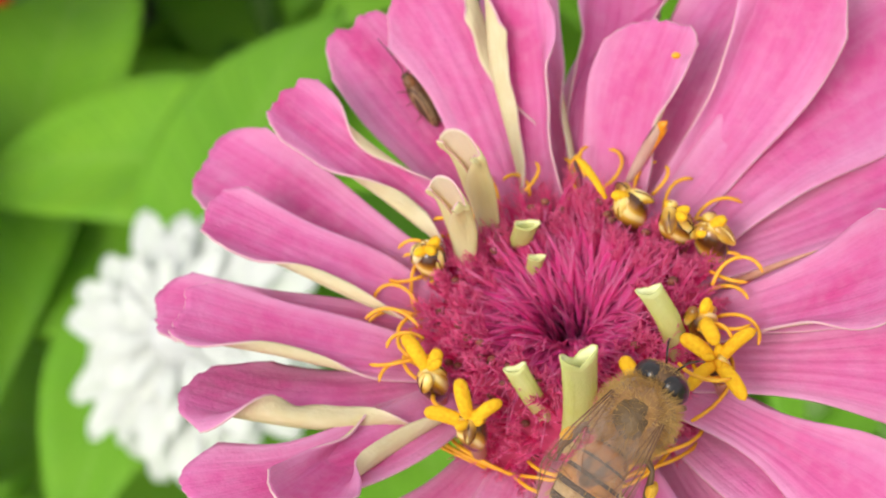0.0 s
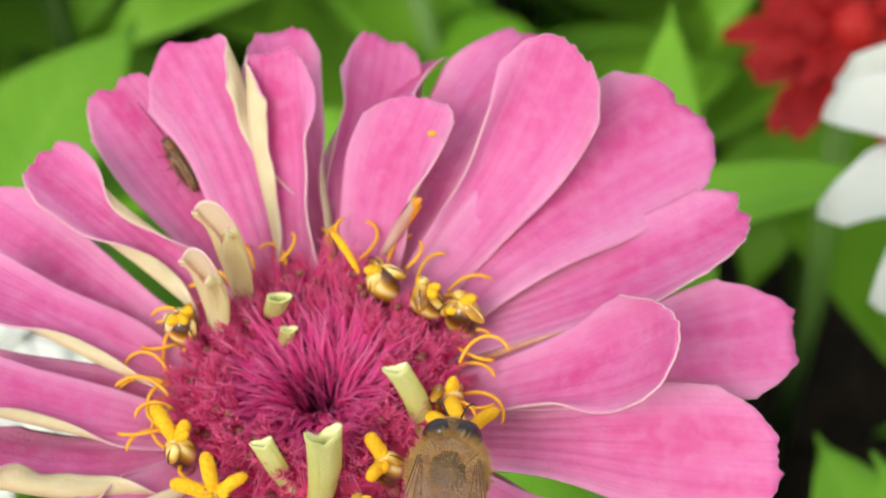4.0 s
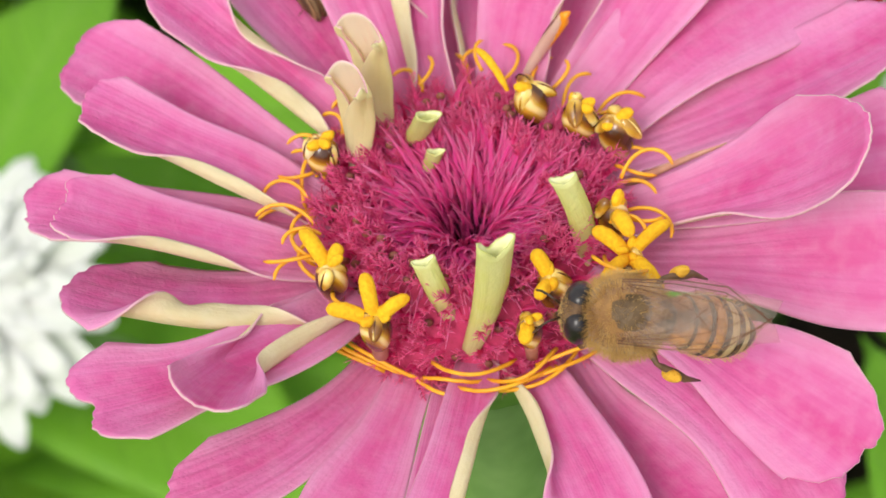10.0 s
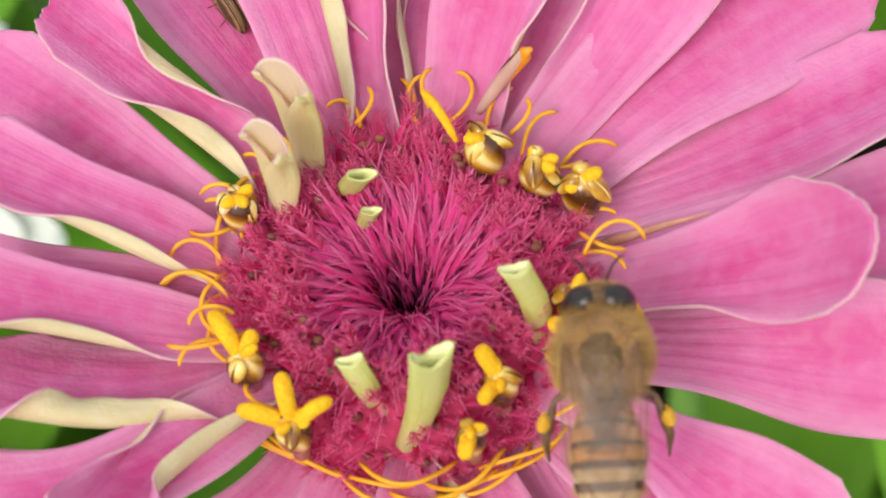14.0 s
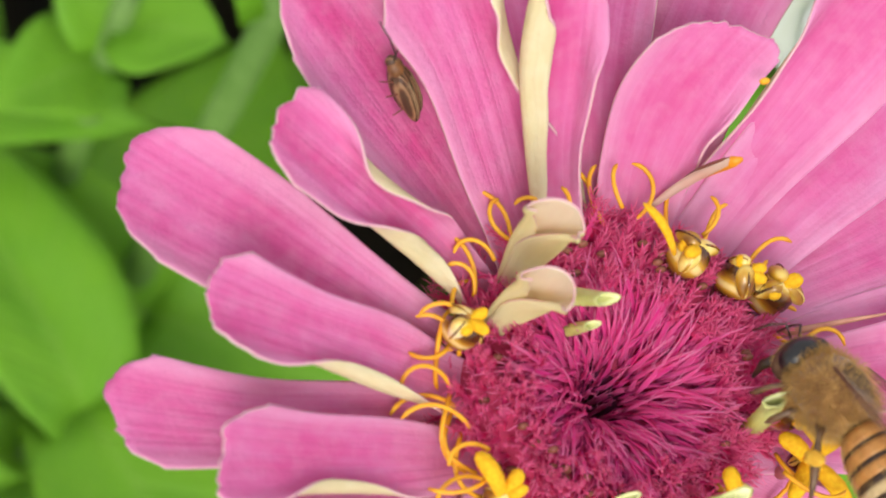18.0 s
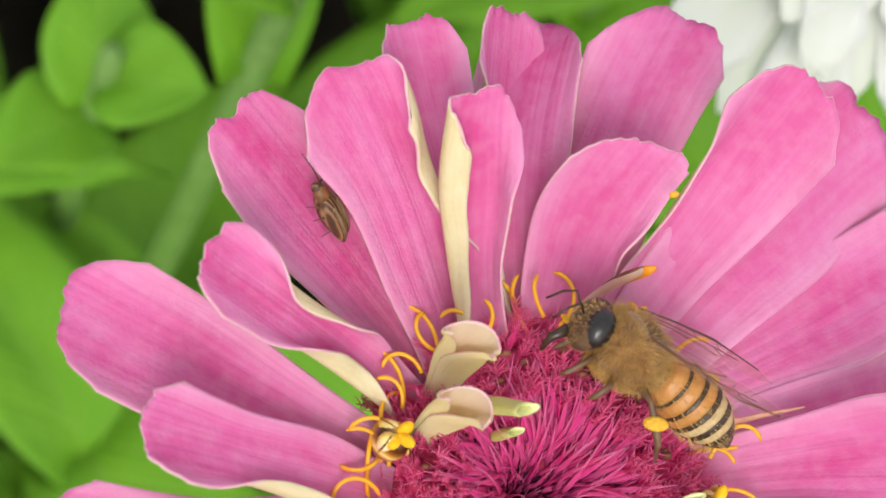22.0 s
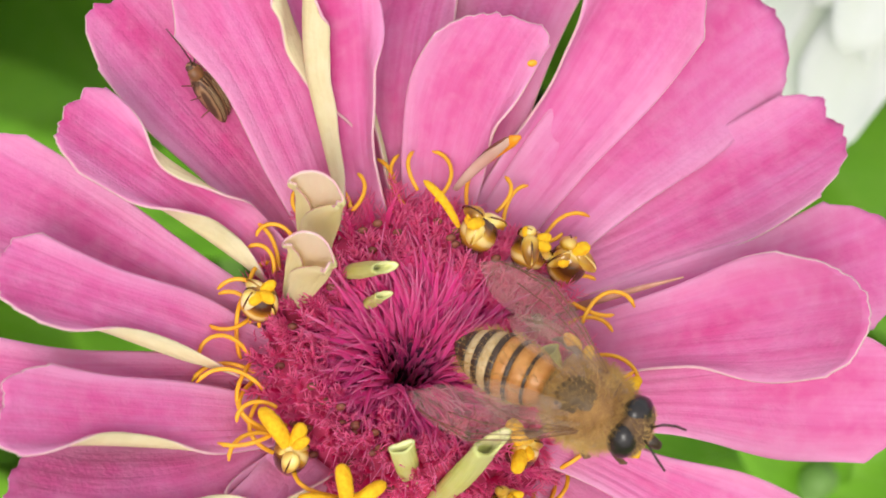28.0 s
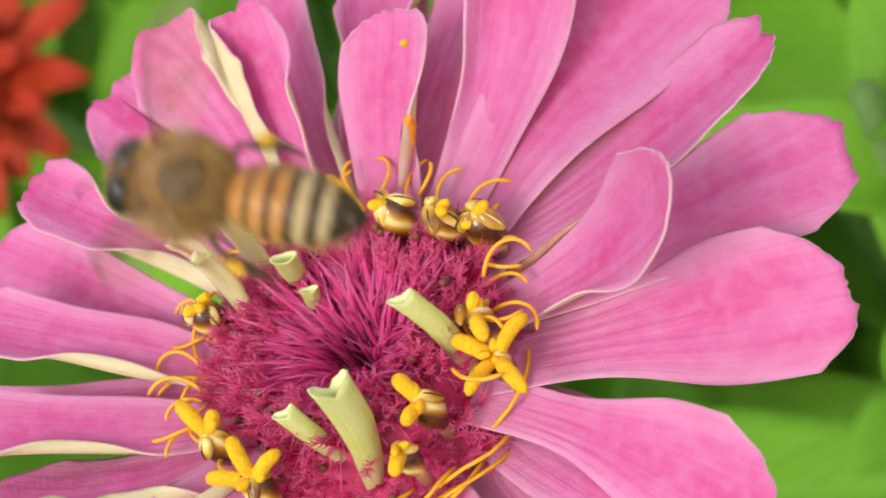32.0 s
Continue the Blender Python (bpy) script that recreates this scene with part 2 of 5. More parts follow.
M_HEAD = plain("bee_head", (0.06, 0.03, 0.013), (0.18, 0.10, 0.045), 1200, 0.8, 1.0, 0.0002)
M_SEED = plain("brown_seed", (0.13, 0.030, 0.022), (0.28, 0.10, 0.055), 900, 0.6)
M_STYLE = plain("style_branch", (0.80, 0.33, 0.01), (0.90, 0.48, 0.02), 1500, 0.5)
M_WITHER = plain("withered_floret", (0.80, 0.55, 0.44), (0.92, 0.80, 0.68), 350, 0.5, through_light=0.5)
M_ORANGETIP = plain("orange_tip", (0.72, 0.20, 0.005), (0.88, 0.36, 0.01), 900, 0.5)
M_YELLOW = plain("yellow_floret", (0.76, 0.36, 0.0), (0.92, 0.56, 0.01), 3500, 0.85, 0.8, 0.00012)
M_GOLD = streaked_gold()
M_LOBE = rolled_lobe()
M_CALYX = plain("floret_tube", (0.50, 0.20, 0.14), (0.66, 0.38, 0.25), 900, 0.5)
M_GREEN_TUBE = petal_surface("green_tube", (0.82, 0.85, 0.30), (0.72, 0.78, 0.18), (0.89, 0.90, 0.54), vein=0.4, through_light=0.35, foot_colour=(0.76, 0.66, 0.34), tip=0.35, mottle=0.25)
M_TUBE_IN = plain("tube_inside", (0.76, 0.78, 0.40), (0.86, 0.86, 0.56), 900, 0.6)
M_LEAF = leaf_surface("leaf", (0.27, 0.55, 0.03), (0.15, 0.40, 0.025), (0.29, 0.54, 0.08))
M_STEM = plain("green_stem", (0.10, 0.22, 0.03), (0.16, 0.30, 0.06), 400, 0.6)
M_SOIL = plain("soil", (0.012, 0.010, 0.008), (0.05, 0.035, 0.022), 60, 0.95, 1.0, 0.01)
M_WHITE = petal_surface("white_petal", (0.91, 0.92, 0.89), (0.86, 0.89, 0.80), (0.93, 0.93, 0.92), vein=0.2, through_light=0.4)
M_RED = petal_surface("red_petal", (0.48, 0.010, 0.010), (0.26, 0.003, 0.005), (0.62, 0.03, 0.025), vein=0.4)
M_ORANGE = petal_surface("orange_petal", (0.58, 0.05, 0.010), (0.38, 0.02, 0.005), (0.70, 0.10, 0.02), vein=0.4)
M_FUZZ = plain("bee_fuzz", (0.16, 0.07, 0.018), (0.38, 0.20, 0.055), 1200, 0.9, 1.0, 0.0003, sheen=0.5)
M_HAIRS = plain("bee_hairs", (0.38, 0.19, 0.04), (0.78, 0.53, 0.19), 900, 0.8)
M_SHIELD = plain("thorax_shield", (0.065, 0.036, 0.013), (0.17, 0.10, 0.036), 1500, 0.6, 1.0, 0.0002)
M_DARK = plain("bee_dark", (0.02, 0.011, 0.006), (0.06, 0.035, 0.018), 1200, 0.35, 0.4)
M_BANDDARK = plain("dark_band", (0.020, 0.010, 0.005), (0.065, 0.034, 0.016), 1500, 0.45, 0.6)
M_LEG = plain("bee_leg", (0.07, 0.035, 0.015), (0.20, 0.11, 0.05), 1500, 0.45, 0.5)
M_EYE = plain("bee_eye", (0.006, 0.005, 0.005), (0.022, 0.016, 0.014), 3000, 0.32, 0.3, coat=0.15)
M_BAND = plain("tan_band", (0.42, 0.16, 0.03), (0.60, 0.29, 0.08), 1500, 0.4, 0.5)
M_FELT = plain("felt_band", (0.44, 0.30, 0.13), (0.66, 0.50, 0.27), 2500, 0.8, 0.9)
M_POLLEN = plain("pollen", (0.72, 0.36, 0.02), (0.85, 0.52, 0.05), 3000, 0.8, 1.0, 0.0003)
def striped_shell():
    m, n, l, b = shader("beetle_shell")
    tc = n.new("ShaderNodeTexCoord")
    w = n.new("ShaderNodeTexWave")
    w.bands_direction = "Y"
    w.inputs["Scale"].default_value = 900.0
    w.inputs["Distortion"].default_value = 2.5
    w.inputs["Detail"].default_value = 2.0
    w.inputs["Detail Scale"].default_value = 0.6
    l.new(tc.outputs["Object"], w.inputs["Vector"])
    spots = noise_node(n, l, 1500.0, 3.0)
    c = ramp(n, l, w.outputs[0], [(0.25, (0.08, 0.032, 0.015)), (0.6, (0.22, 0.10, 0.045)), (0.95, (0.40, 0.22, 0.11))])
    l.new(mix(n, l, math_node(n, l, "MULTIPLY", spots.outputs[0], 0.6), c.outputs[0], (0.06, 0.03, 0.015)), b.inputs["Base Color"])
    b.inputs["Roughness"].default_value = 0.55
    bump(n, l, b, w.outputs[0], 0.5, 0.0001)
    return m


M_BEETLE = striped_shell()
M_BEETLE_PALE = plain("beetle_stripe", (0.24, 0.15, 0.075), (0.38, 0.27, 0.14), 900, 0.6)


M_COLLAR = plain("beetle_collar", (0.09, 0.035, 0.015), (0.34, 0.15, 0.05), 1500, 0.5)


def wing_material():
    m, n, l, b = shader("bee_wing")
    b.inputs["Base Color"].default_value = (0.66, 0.55, 0.47, 1)
    b.inputs["Roughness"].default_value = 0.25
    t = n.new("ShaderNodeBsdfTransparent")
    t.inputs[0].default_value = (0.97, 0.94, 0.91, 1)
    mx = n.new("ShaderNodeMixShader")
    w = noise_node(n, l, 500.0, 2.0)
    f = ramp(n, l, w.outputs[0], [(0.3, (0.035, 0.035, 0.035)), (0.7, (0.10, 0.10, 0.10))])
    l.new(f.outputs[0], mx.inputs[0])
    l.new(t.outputs[0], mx.inputs[1])
    l.new(b.outputs[0], mx.inputs[2])
    l.new(mx.outputs[0], n["Material Output"].inputs[0])
    return m


M_WING = wing_material()
M_WINGVEIN = plain("wing_vein", (0.11, 0.045, 0.02), (0.22, 0.10, 0.045), 900, 0.5)


# ---- building helpers ----
def link_mesh(name, bm, materials):
    me = bpy.data.meshes.new(name)
    bm.normal_update()
    bm.to_mesh(me)
    bm.free()
    for f in me.polygons:
        f.use_smooth = True
    for m in materials if isinstance(materials, (list, tuple)) else [materials]:
        me.materials.append(m)
    return me


def part(name, bm, material, parent=None, label=""):
    """One mesh object under a thing or under a part."""
    ob = new(name, link_mesh(name, bm, material))
    ob.parent = parent
    if label:
        tagged(ob, label=label)
    return ob


def empty(name, at=(0, 0, 0)):
    ob = new(name)
    ob.location = at
    ob.empty_display_size = 0.01
    return ob


def sheet(rows, thick, bm=None):
    """A solid sheet through rows of points (the upper face), thick metres deep: upper face material 0, lower 1, rim 2."""
    bm = bm or bmesh.new()
    uv = bm.loops.layers.uv.verify()
    nu, nv = len(rows), len(rows[0])
    nor = [[None] * nv for _ in range(nu)]
    for i in range(nu):
        for j in range(nv):
            du = rows[min(i + 1, nu - 1)][j] - rows[max(i - 1, 0)][j]
            dv = rows[i][min(j + 1, nv - 1)] - rows[i][max(j - 1, 0)]
            k = du.cross(dv)
            nor[i][j] = k.normalized() if k.length > 1e-14 else Vector((0, 0, 1))
    top = [[bm.verts.new(p) for p in r] for r in rows]
    low = [[bm.verts.new(rows[i][j] - nor[i][j] * thick) for j in range(nv)] for i in range(nu)]

    def quad(vs, uvs, mi):
        f = bm.faces.new(vs)
        f.material_index = mi
        for lp, c in zip(f.loops, uvs):
            lp[uv].uv = c

    for i in range(nu - 1):
        for j in range(nv - 1):
            cs = [(j / (nv - 1), i / (nu - 1)), (j / (nv - 1), (i + 1) / (nu - 1)), ((j + 1) / (nv - 1), (i + 1) / (nu - 1)), ((j + 1) / (nv - 1), i / (nu - 1))]
            quad([top[i][j], top[i + 1][j], top[i + 1][j + 1], top[i][j + 1]], cs, 0)
            quad([low[i][j], low[i][j + 1], low[i + 1][j + 1], low[i + 1][j]], [cs[0], cs[3], cs[2], cs[1]], 1)
    ring = [(i, 0) for i in range(nu)] + [(nu - 1, j) for j in range(1, nv)] + [(i, nv - 1) for i in range(nu - 2, -1, -1)] + [(0, j) for j in range(nv - 2, 0, -1)]
    for k, (i, j) in enumerate(ring):
        a, b = ring[k], ring[(k + 1) % len(ring)]
        quad([top[b[0]][b[1]], top[a[0]][a[1]], low[a[0]][a[1]], low[b[0]][b[1]]], [(0.5, 0.5)] * 4, 2)
    return bm


def tube(points, radii, sides=8, bm=None, cap=True, mi=0):
    """A round tube through points with a radius at each; radii may be pairs (wide, high)."""
    bm = bm or bmesh.new()
    uv = bm.loops.layers.uv.verify()
    n = len(points)
    side = None
    rings = []
    for i, p in enumerate(points):
        d = (points[min(i + 1, n - 1)] - points[max(i - 1, 0)]).normalized()
        if side is None:
            side = d.orthogonal().normalized()
        side = (side - d * side.dot(d)).normalized()
        up = d.cross(side)
        r = radii[i] if isinstance(radii[i], tuple) else (radii[i], radii[i])
        rings.append([bm.verts.new(p + side * (math.cos(2 * math.pi * k / sides) * r[0]) + up * (math.sin(2 * math.pi * k / sides) * r[1])) for k in range(sides)])
    for i in range(n - 1):
        for k in range(sides):
            f = bm.faces.new([rings[i][k], rings[i][(k + 1) % sides], rings[i + 1][(k + 1) % sides], rings[i + 1][k]])
            f.material_index = mi
            for lp, c in zip(f.loops, ((k / sides, i / n), ((k + 1) / sides, i / n), ((k + 1) / sides, (i + 1) / n), (k / sides, (i + 1) / n))):
                lp[uv].uv = c
    if cap:
        for r, flip in ((rings[0], True), (rings[-1], False)):
            f = bm.faces.new(list(reversed(r)) if flip else r)
            f.material_index = mi
    return bm


def blob(centre, size, turn=None, sides=20, rings=14, rough=0.0, bm=None, shape=None, mi=0):
    """A rounded body: an ellipsoid whose radius along its length follows shape(s), s from -1 to 1."""
    bm = bm or bmesh.new()
    turn = turn or Matrix.Identity(3)
    rows = []
    for i in range(rings + 1):
        s = -math.cos(math.pi * i / rings)
        r = math.sin(math.pi * i / rings)
        if shape:
            r *= shape(s)
        row = []
        for k in range(sides):
            a = 2 * math.pi * k / sides
            q = Vector((s * size[0], math.cos(a) * r * size[1], math.sin(a) * r * size[2]))
            if rough:
                q *= 1 + rough * noise.noise(q * 900)
            row.append(q)
        rows.append(row)
    first = bm.verts.new(Vector(centre) + turn @ rows[0][0])
    last = bm.verts.new(Vector(centre) + turn @ rows[-1][0])
    vr = [[bm.verts.new(Vector(centre) + turn @ q) for q in r] for r in rows[1:-1]]
    for k in range(sides):
        k2 = (k + 1) % sides
        bm.faces.new([first, vr[0][k2], vr[0][k]]).material_index = mi
        bm.faces.new([last, vr[-1][k], vr[-1][k2]]).material_index = mi
        for i in range(len(vr) - 1):
            bm.faces.new([vr[i][k], vr[i][k2], vr[i + 1][k2], vr[i + 1][k]]).material_index = mi
    return bm


# ---- the flower ----
flower = tagged(empty("zinnia_flower"), "open pink zinnia with a magenta disc and yellow florets", "flower")


def window(s, a, b, soft=0.2):
    return smooth(s, a - soft, a + soft) * (1 - smooth(s, b - soft, b + soft))


def through_points(x, values):
    """A smooth curve through evenly spaced values, at x from 0 to 1."""
    n = len(values) - 1
    i = min(n - 1, max(0, int(x * n)))
    t = x * n - i
    a, b, c, d = values[max(0, i - 1)], values[i], values[i + 1], values[min(n, i + 2)]
    return b + 0.5 * t * (c - a + t * (2 * a - 5 * b + 4 * c - d + t * (3 * (b - c) + d - a)))


def petal_rows(base, tip, width, roll=0.0, arch=0.15, cup=25.0, curl_a=None, curl_b=None, notch=0.03, foot=0.27, seed=0, strip=(0.35, 0.85), nu=34, nv=33, round_tip=0.17, sway=0.0, wave=0.035, girth=None, rim_cut=None):
    """The upper face of a ray petal, from its foot to its tip. base, tip: places in metres; width in metres; roll: degrees by which
    its clockwise side is raised at the tip; cup: degrees by which its sides rise; curl_a, curl_b: (degrees, from, to) of the rolled
    edges; arch: how far the middle stands above the straight line, as a part of the length; girth: half widths at the foot, a third
    and two thirds of the way and the tip, as parts of the width; rim_cut: how far the tip falls short, from one side to the other."""
    rnd = random.Random(seed)
    tip = base + (tip - base) * 1.055
    axis = tip - base
    length = axis.length
    flat = Vector((0, 0, 1)).cross(axis).normalized()
    right = -flat
    up0 = right.cross(axis).normalized()
    if up0.z < 0:
        up0 = -up0
    mid = (base + tip) * 0.5 + up0 * (2 * arch * length) + right * (2 * sway * length)
    ph = rnd.uniform(0, 6)
    lobes = [rnd.uniform(-1, 1) for _ in range(4)]
    rows = []
    for i in range(nu):
        s0 = i / (nu - 1)
        row = []
        # cross-section by turning angle
        def centre(s):
            return base * (1 - s) ** 2 + mid * (2 * s * (1 - s)) + tip * s * s
        ang = radians(roll) * smooth(s0, 0.0, 0.9)
        t = (centre(min(1, s0 + 0.01)) - centre(max(0, s0 - 0.01))).normalized()
        r = (right - t * right.dot(t)).normalized()
        u = r.cross(t).normalized()
        r2 = r * math.cos(ang) + u * math.sin(ang)
        u2 = u * math.cos(ang) - r * math.sin(ang)
        if girth:
            half = width * 0.5 * through_points(s0, girth)
        else:
            half = width * 0.5 * (foot + (1 - foot) * smooth(s0, -0.1, 0.92)) * (1 - 0.10 * smooth(s0, 0.85, 1.0))
        ca = radians(curl_a[0]) * window(s0, curl_a[1], curl_a[2]) if curl_a else 0
        cb = radians(curl_b[0]) * window(s0, curl_b[1], curl_b[2]) if curl_b else 0
        half_n = nv // 2
        pts = {0: (0.0, 0.0)}
        for sign, cu in ((1, cb), (-1, ca)):
            x = y = 0.0
            for k in range(1, half_n + 1):
                v = (k - 0.5) / half_n
                phi = radians(cup) * v * (0.4 + 0.6 * s0) + cu * smooth(v, *strip) * (1 + 0.25 * noise.noise(Vector((s0 * 5, sign * 3.0, seed))))
                x += math.cos(phi) * half / half_n
                y += math.sin(phi) * half / half_n
                pts[sign * k] = (sign * x, y)
        for k in range(-half_n, half_n + 1):
            v = k / half_n
            cut = round_tip * abs(v) ** 2.6 + notch * (0.5 - 0.5 * math.cos(v * 7.0 + ph)) + notch * 0.5 * lobes[int((v + 1) * 1.9)] * abs(v) + 0.018 * noise.noise(Vector((v * 5.5, seed * 1.7, 3.0)))
            if rim_cut:
                cut = through_points((v + 1) / 2, rim_cut) + 0.016 * noise.noise(Vector((v * 9.0, seed * 1.7, 3.0)))
            s = s0 * (1 - cut * s0 * s0)
            c = centre(s)
            w = noise.noise(Vector((s0 * 3.0 + seed * 7.1, v * 1.5, seed))) * wave * width * (0.3 + abs(v)) * smooth(s0, 0.1, 0.5)
            rib = 0.005 * width * math.cos(v * 22) * smooth(s0, 0.05, 0.3) * (1 - 0.6 * s0)
            row.append(c + r2 * pts[k][0] + u2 * (pts[k][1] + w + rib))
        rows.append(row[::-1])
    return rows


def ray_petal(az, tip, width, level=0.0, material=None, foot_at=(0.86, -0.42), **shape):
    a = radians(az)
    base = P(foot_at[0] * math.cos(a), foot_at[0] * math.sin(a), foot_at[1] + level)
    rows = petal_rows(base, P(*tip), width * C, **shape)
    return part("petal", sheet(rows, 0.00016), material or [M_PINK, M_CREAM, M_RIM], flower)


# petals in turn round the disc, clockwise from the one pointing along -x
ray_petal(161.9, (-2.61, 1.37, 0.02), 0.84, level=-0.006, roll=0.9, arch=0.081, sway=-0.028, cup=37.8, seed=1, girth=(0.52, 0.67, 0.92, 1.01), rim_cut=(0.189, 0.096, 0.041, 0.026, 0.013, -0.004, 0.007, 0.05, 0.143))
ray_petal(173.0, (-2.41, 0.54, 0.49), 0.63, level=0.1, roll=-6.5, arch=0.01, sway=-0.006, cup=40.4, strip=(0.5, 0.95), curl_a=(150, 0.2, 0.66), seed=2, girth=(0.52, 0.83, 0.79, 0.94), rim_cut=(0.177, 0.095, 0.048, 0.042, 0.038, 0.03, 0.038, 0.059, 0.128))
ray_petal(179.4, (-2.86, 0.16, -0.04), 0.61, level=0.004, roll=-3.3, arch=0.078, sway=-0.062, cup=24.2, seed=3, girth=(0.52, 0.78, 0.8, 1.01), rim_cut=(0.173, 0.096, 0.07, 0.045, 0.028, 0.008, 0.017, 0.046, 0.102))
ray_petal(-161.9, (-2.50, -0.28, 0.55), 0.59, level=0.06, roll=8.8, arch=-0.028, sway=-0.005, cup=32.1, strip=(0.5, 0.95), curl_a=(155, 0.38, 0.8), seed=4, girth=(0.51, 0.79, 0.85, 0.96), rim_cut=(0.091, 0.036, 0.038, 0.048, 0.06, 0.067, 0.06, 0.104, 0.195))
ray_petal(-155.6, (-2.44, -0.58, 0.13), 1.00, level=-0.034, roll=-25.4, arch=0.028, sway=-0.139, cup=2.8, curl_a=(185, 0.3, 0.82), seed=5, girth=(0.53, 0.69, 0.97, 1.02), rim_cut=(0.172, 0.083, 0.031, 0.013, 0.015, 0.016, 0.038, 0.096, 0.19))
ray_petal(-148.4, (-2.29, -1.57, 0.22), 0.76, level=-0.016, roll=-6.9, arch=0.042, sway=-0.103, cup=23.0, seed=6, girth=(0.52, 0.7, 0.8, 1.17), rim_cut=(0.173, 0.084, 0.042, 0.047, 0.052, 0.005, -0.006, 0.028, 0.118))
ray_petal(-143.7, (-1.47, -1.81, 0.51), 0.69, level=0.076, roll=-4.2, arch=-0.103, sway=0.123, cup=44, curl_a=(125, 0.1, 0.72), curl_b=(115, 0.32, 0.66), seed=7, girth=(0.52, 0.77, 0.78, 0.94), rim_cut=(0.152, 0.066, 0.022, 0.014, 0.022, 0.024, 0.033, 0.069, 0.146))
ray_petal(-133.5, (-1.86, -1.79, -0.52), 0.57, level=-0.015, foot_at=(0.73, -0.74), roll=5.5, arch=0.005, sway=-0.114, cup=15.5, seed=8, girth=(0.51, 0.62, 0.98, 1.08), rim_cut=(0.169, 0.081, 0.03, 0.007, 0.002, 0.005, 0.026, 0.075, 0.165))
ray_petal(-119.3, (-1.16, -2.44, -0.66), 0.58, level=-0.008, foot_at=(0.70, -0.74), roll=4.5, arch=0.028, sway=-0.052, cup=15.5, seed=9, girth=(0.51, 0.64, 1.06, 0.95), rim_cut=(0.171, 0.081, 0.028, 0.005, 0.0, 0.005, 0.028, 0.081, 0.17))
ray_petal(-105.0, (-0.60, -2.88, -0.69), 0.16, level=-0.061, foot_at=(0.68, -0.74), roll=-0.5, arch=0.088, sway=-0.015, cup=11.9, seed=10, girth=(0.52, 0.74, 0.93, 0.95), rim_cut=(0.17, 0.081, 0.028, 0.005, 0.0, 0.005, 0.028, 0.08, 0.17))
ray_petal(-87.6, (-0.29, -2.29, -0.44), 0.45, level=-0.009, foot_at=(0.67, -0.74), roll=-5.4, arch=0.072, sway=-0.035, cup=29.4, curl_a=(150, 0.45, 1.2), seed=11, girth=(0.52, 0.77, 0.87, 1.0), rim_cut=(0.17, 0.081, 0.028, 0.005, -0.0, 0.004, 0.026, 0.077, 0.165))
ray_petal(-73.8, (0.85, -2.47, -0.78), 0.71, level=-0.004, foot_at=(0.67, -0.74), roll=-2.5, arch=0.053, sway=-0.017, cup=16.0, curl_b=(150, 0.15, 0.65), seed=12, girth=(0.52, 0.72, 0.94, 0.98), rim_cut=(0.171, 0.081, 0.028, 0.005, -0.0, 0.004, 0.028, 0.08, 0.169))
ray_petal(-46.8, (1.51, -2.06, -0.94), 0.70, level=-0.008, foot_at=(0.70, -0.74), roll=-8.4, arch=-0.034, sway=0.06, cup=17.2, curl_b=(60, 0.5, 1.0), seed=13, girth=(0.51, 0.57, 1.05, 1.06), rim_cut=(0.185, 0.096, 0.04, 0.011, 0.003, 0.005, 0.028, 0.08, 0.17))
ray_petal(-30.8, (2.04, -1.95, -1.02), 0.76, level=-0.053, foot_at=(0.73, -0.74), roll=-5.5, arch=0.098, sway=-0.04, cup=12.8, seed=14, girth=(0.7, 0.95, 0.88, 1.09), rim_cut=(0.172, 0.082, 0.028, 0.004, -0.001, 0.001, 0.021, 0.069, 0.156))
ray_petal(-35.3, (2.32, -1.74, -0.55), 0.75, level=-0.017, roll=-34.5, arch=-0.023, sway=-0.045, cup=17.2, seed=15, girth=(0.49, 0.5, 1.0, 1.2), rim_cut=(0.204, 0.102, 0.037, 0.002, 0.014, 0.016, 0.033, 0.079, 0.164))
ray_petal(-20.0, (3.07, -0.58, -0.33), 0.89, level=-0.022, roll=-37.9, arch=-0.017, sway=-0.015, cup=12.6, seed=16, girth=(0.53, 0.57, 0.96, 1.02), rim_cut=(0.203, 0.114, 0.062, 0.033, 0.033, 0.017, 0.029, 0.064, 0.135))
ray_petal(-2.9, (2.40, -0.35, 0.79), 0.82, level=0.055, roll=-14.1, arch=-0.117, sway=-0.051, cup=35.9, curl_b=(50, 0.15, 0.6), seed=17, girth=(0.5, 0.69, 0.98, 1.01), rim_cut=(0.238, 0.131, 0.053, 0.011, -0.007, -0.006, 0.017, 0.041, 0.113))
ray_petal(7.6, (3.18, 0.39, -0.31), 0.85, level=-0.006, roll=-18.2, arch=0.046, sway=0.038, cup=16.2, seed=18, girth=(0.52, 0.74, 0.85, 1.05), rim_cut=(0.185, 0.085, 0.026, -0.008, 0.007, 0.017, 0.017, 0.073, 0.168))
ray_petal(31.0, (2.95, 1.19, -0.05), 0.81, level=0.054, roll=10.4, arch=-0.019, sway=0.028, cup=27.7, seed=19, girth=(0.51, 0.63, 0.97, 0.98), rim_cut=(0.101, 0.04, 0.012, 0.029, 0.021, 0.037, 0.062, 0.124, 0.211))
ray_petal(41.9, (2.62, 2.01, -0.01), 1.18, level=0.007, roll=-30.8, arch=0.055, sway=-0.027, cup=29.0, seed=20, girth=(0.52, 0.71, 0.94, 0.98), rim_cut=(0.182, 0.097, 0.05, 0.037, 0.001, -0.008, 0.015, 0.057, 0.135))
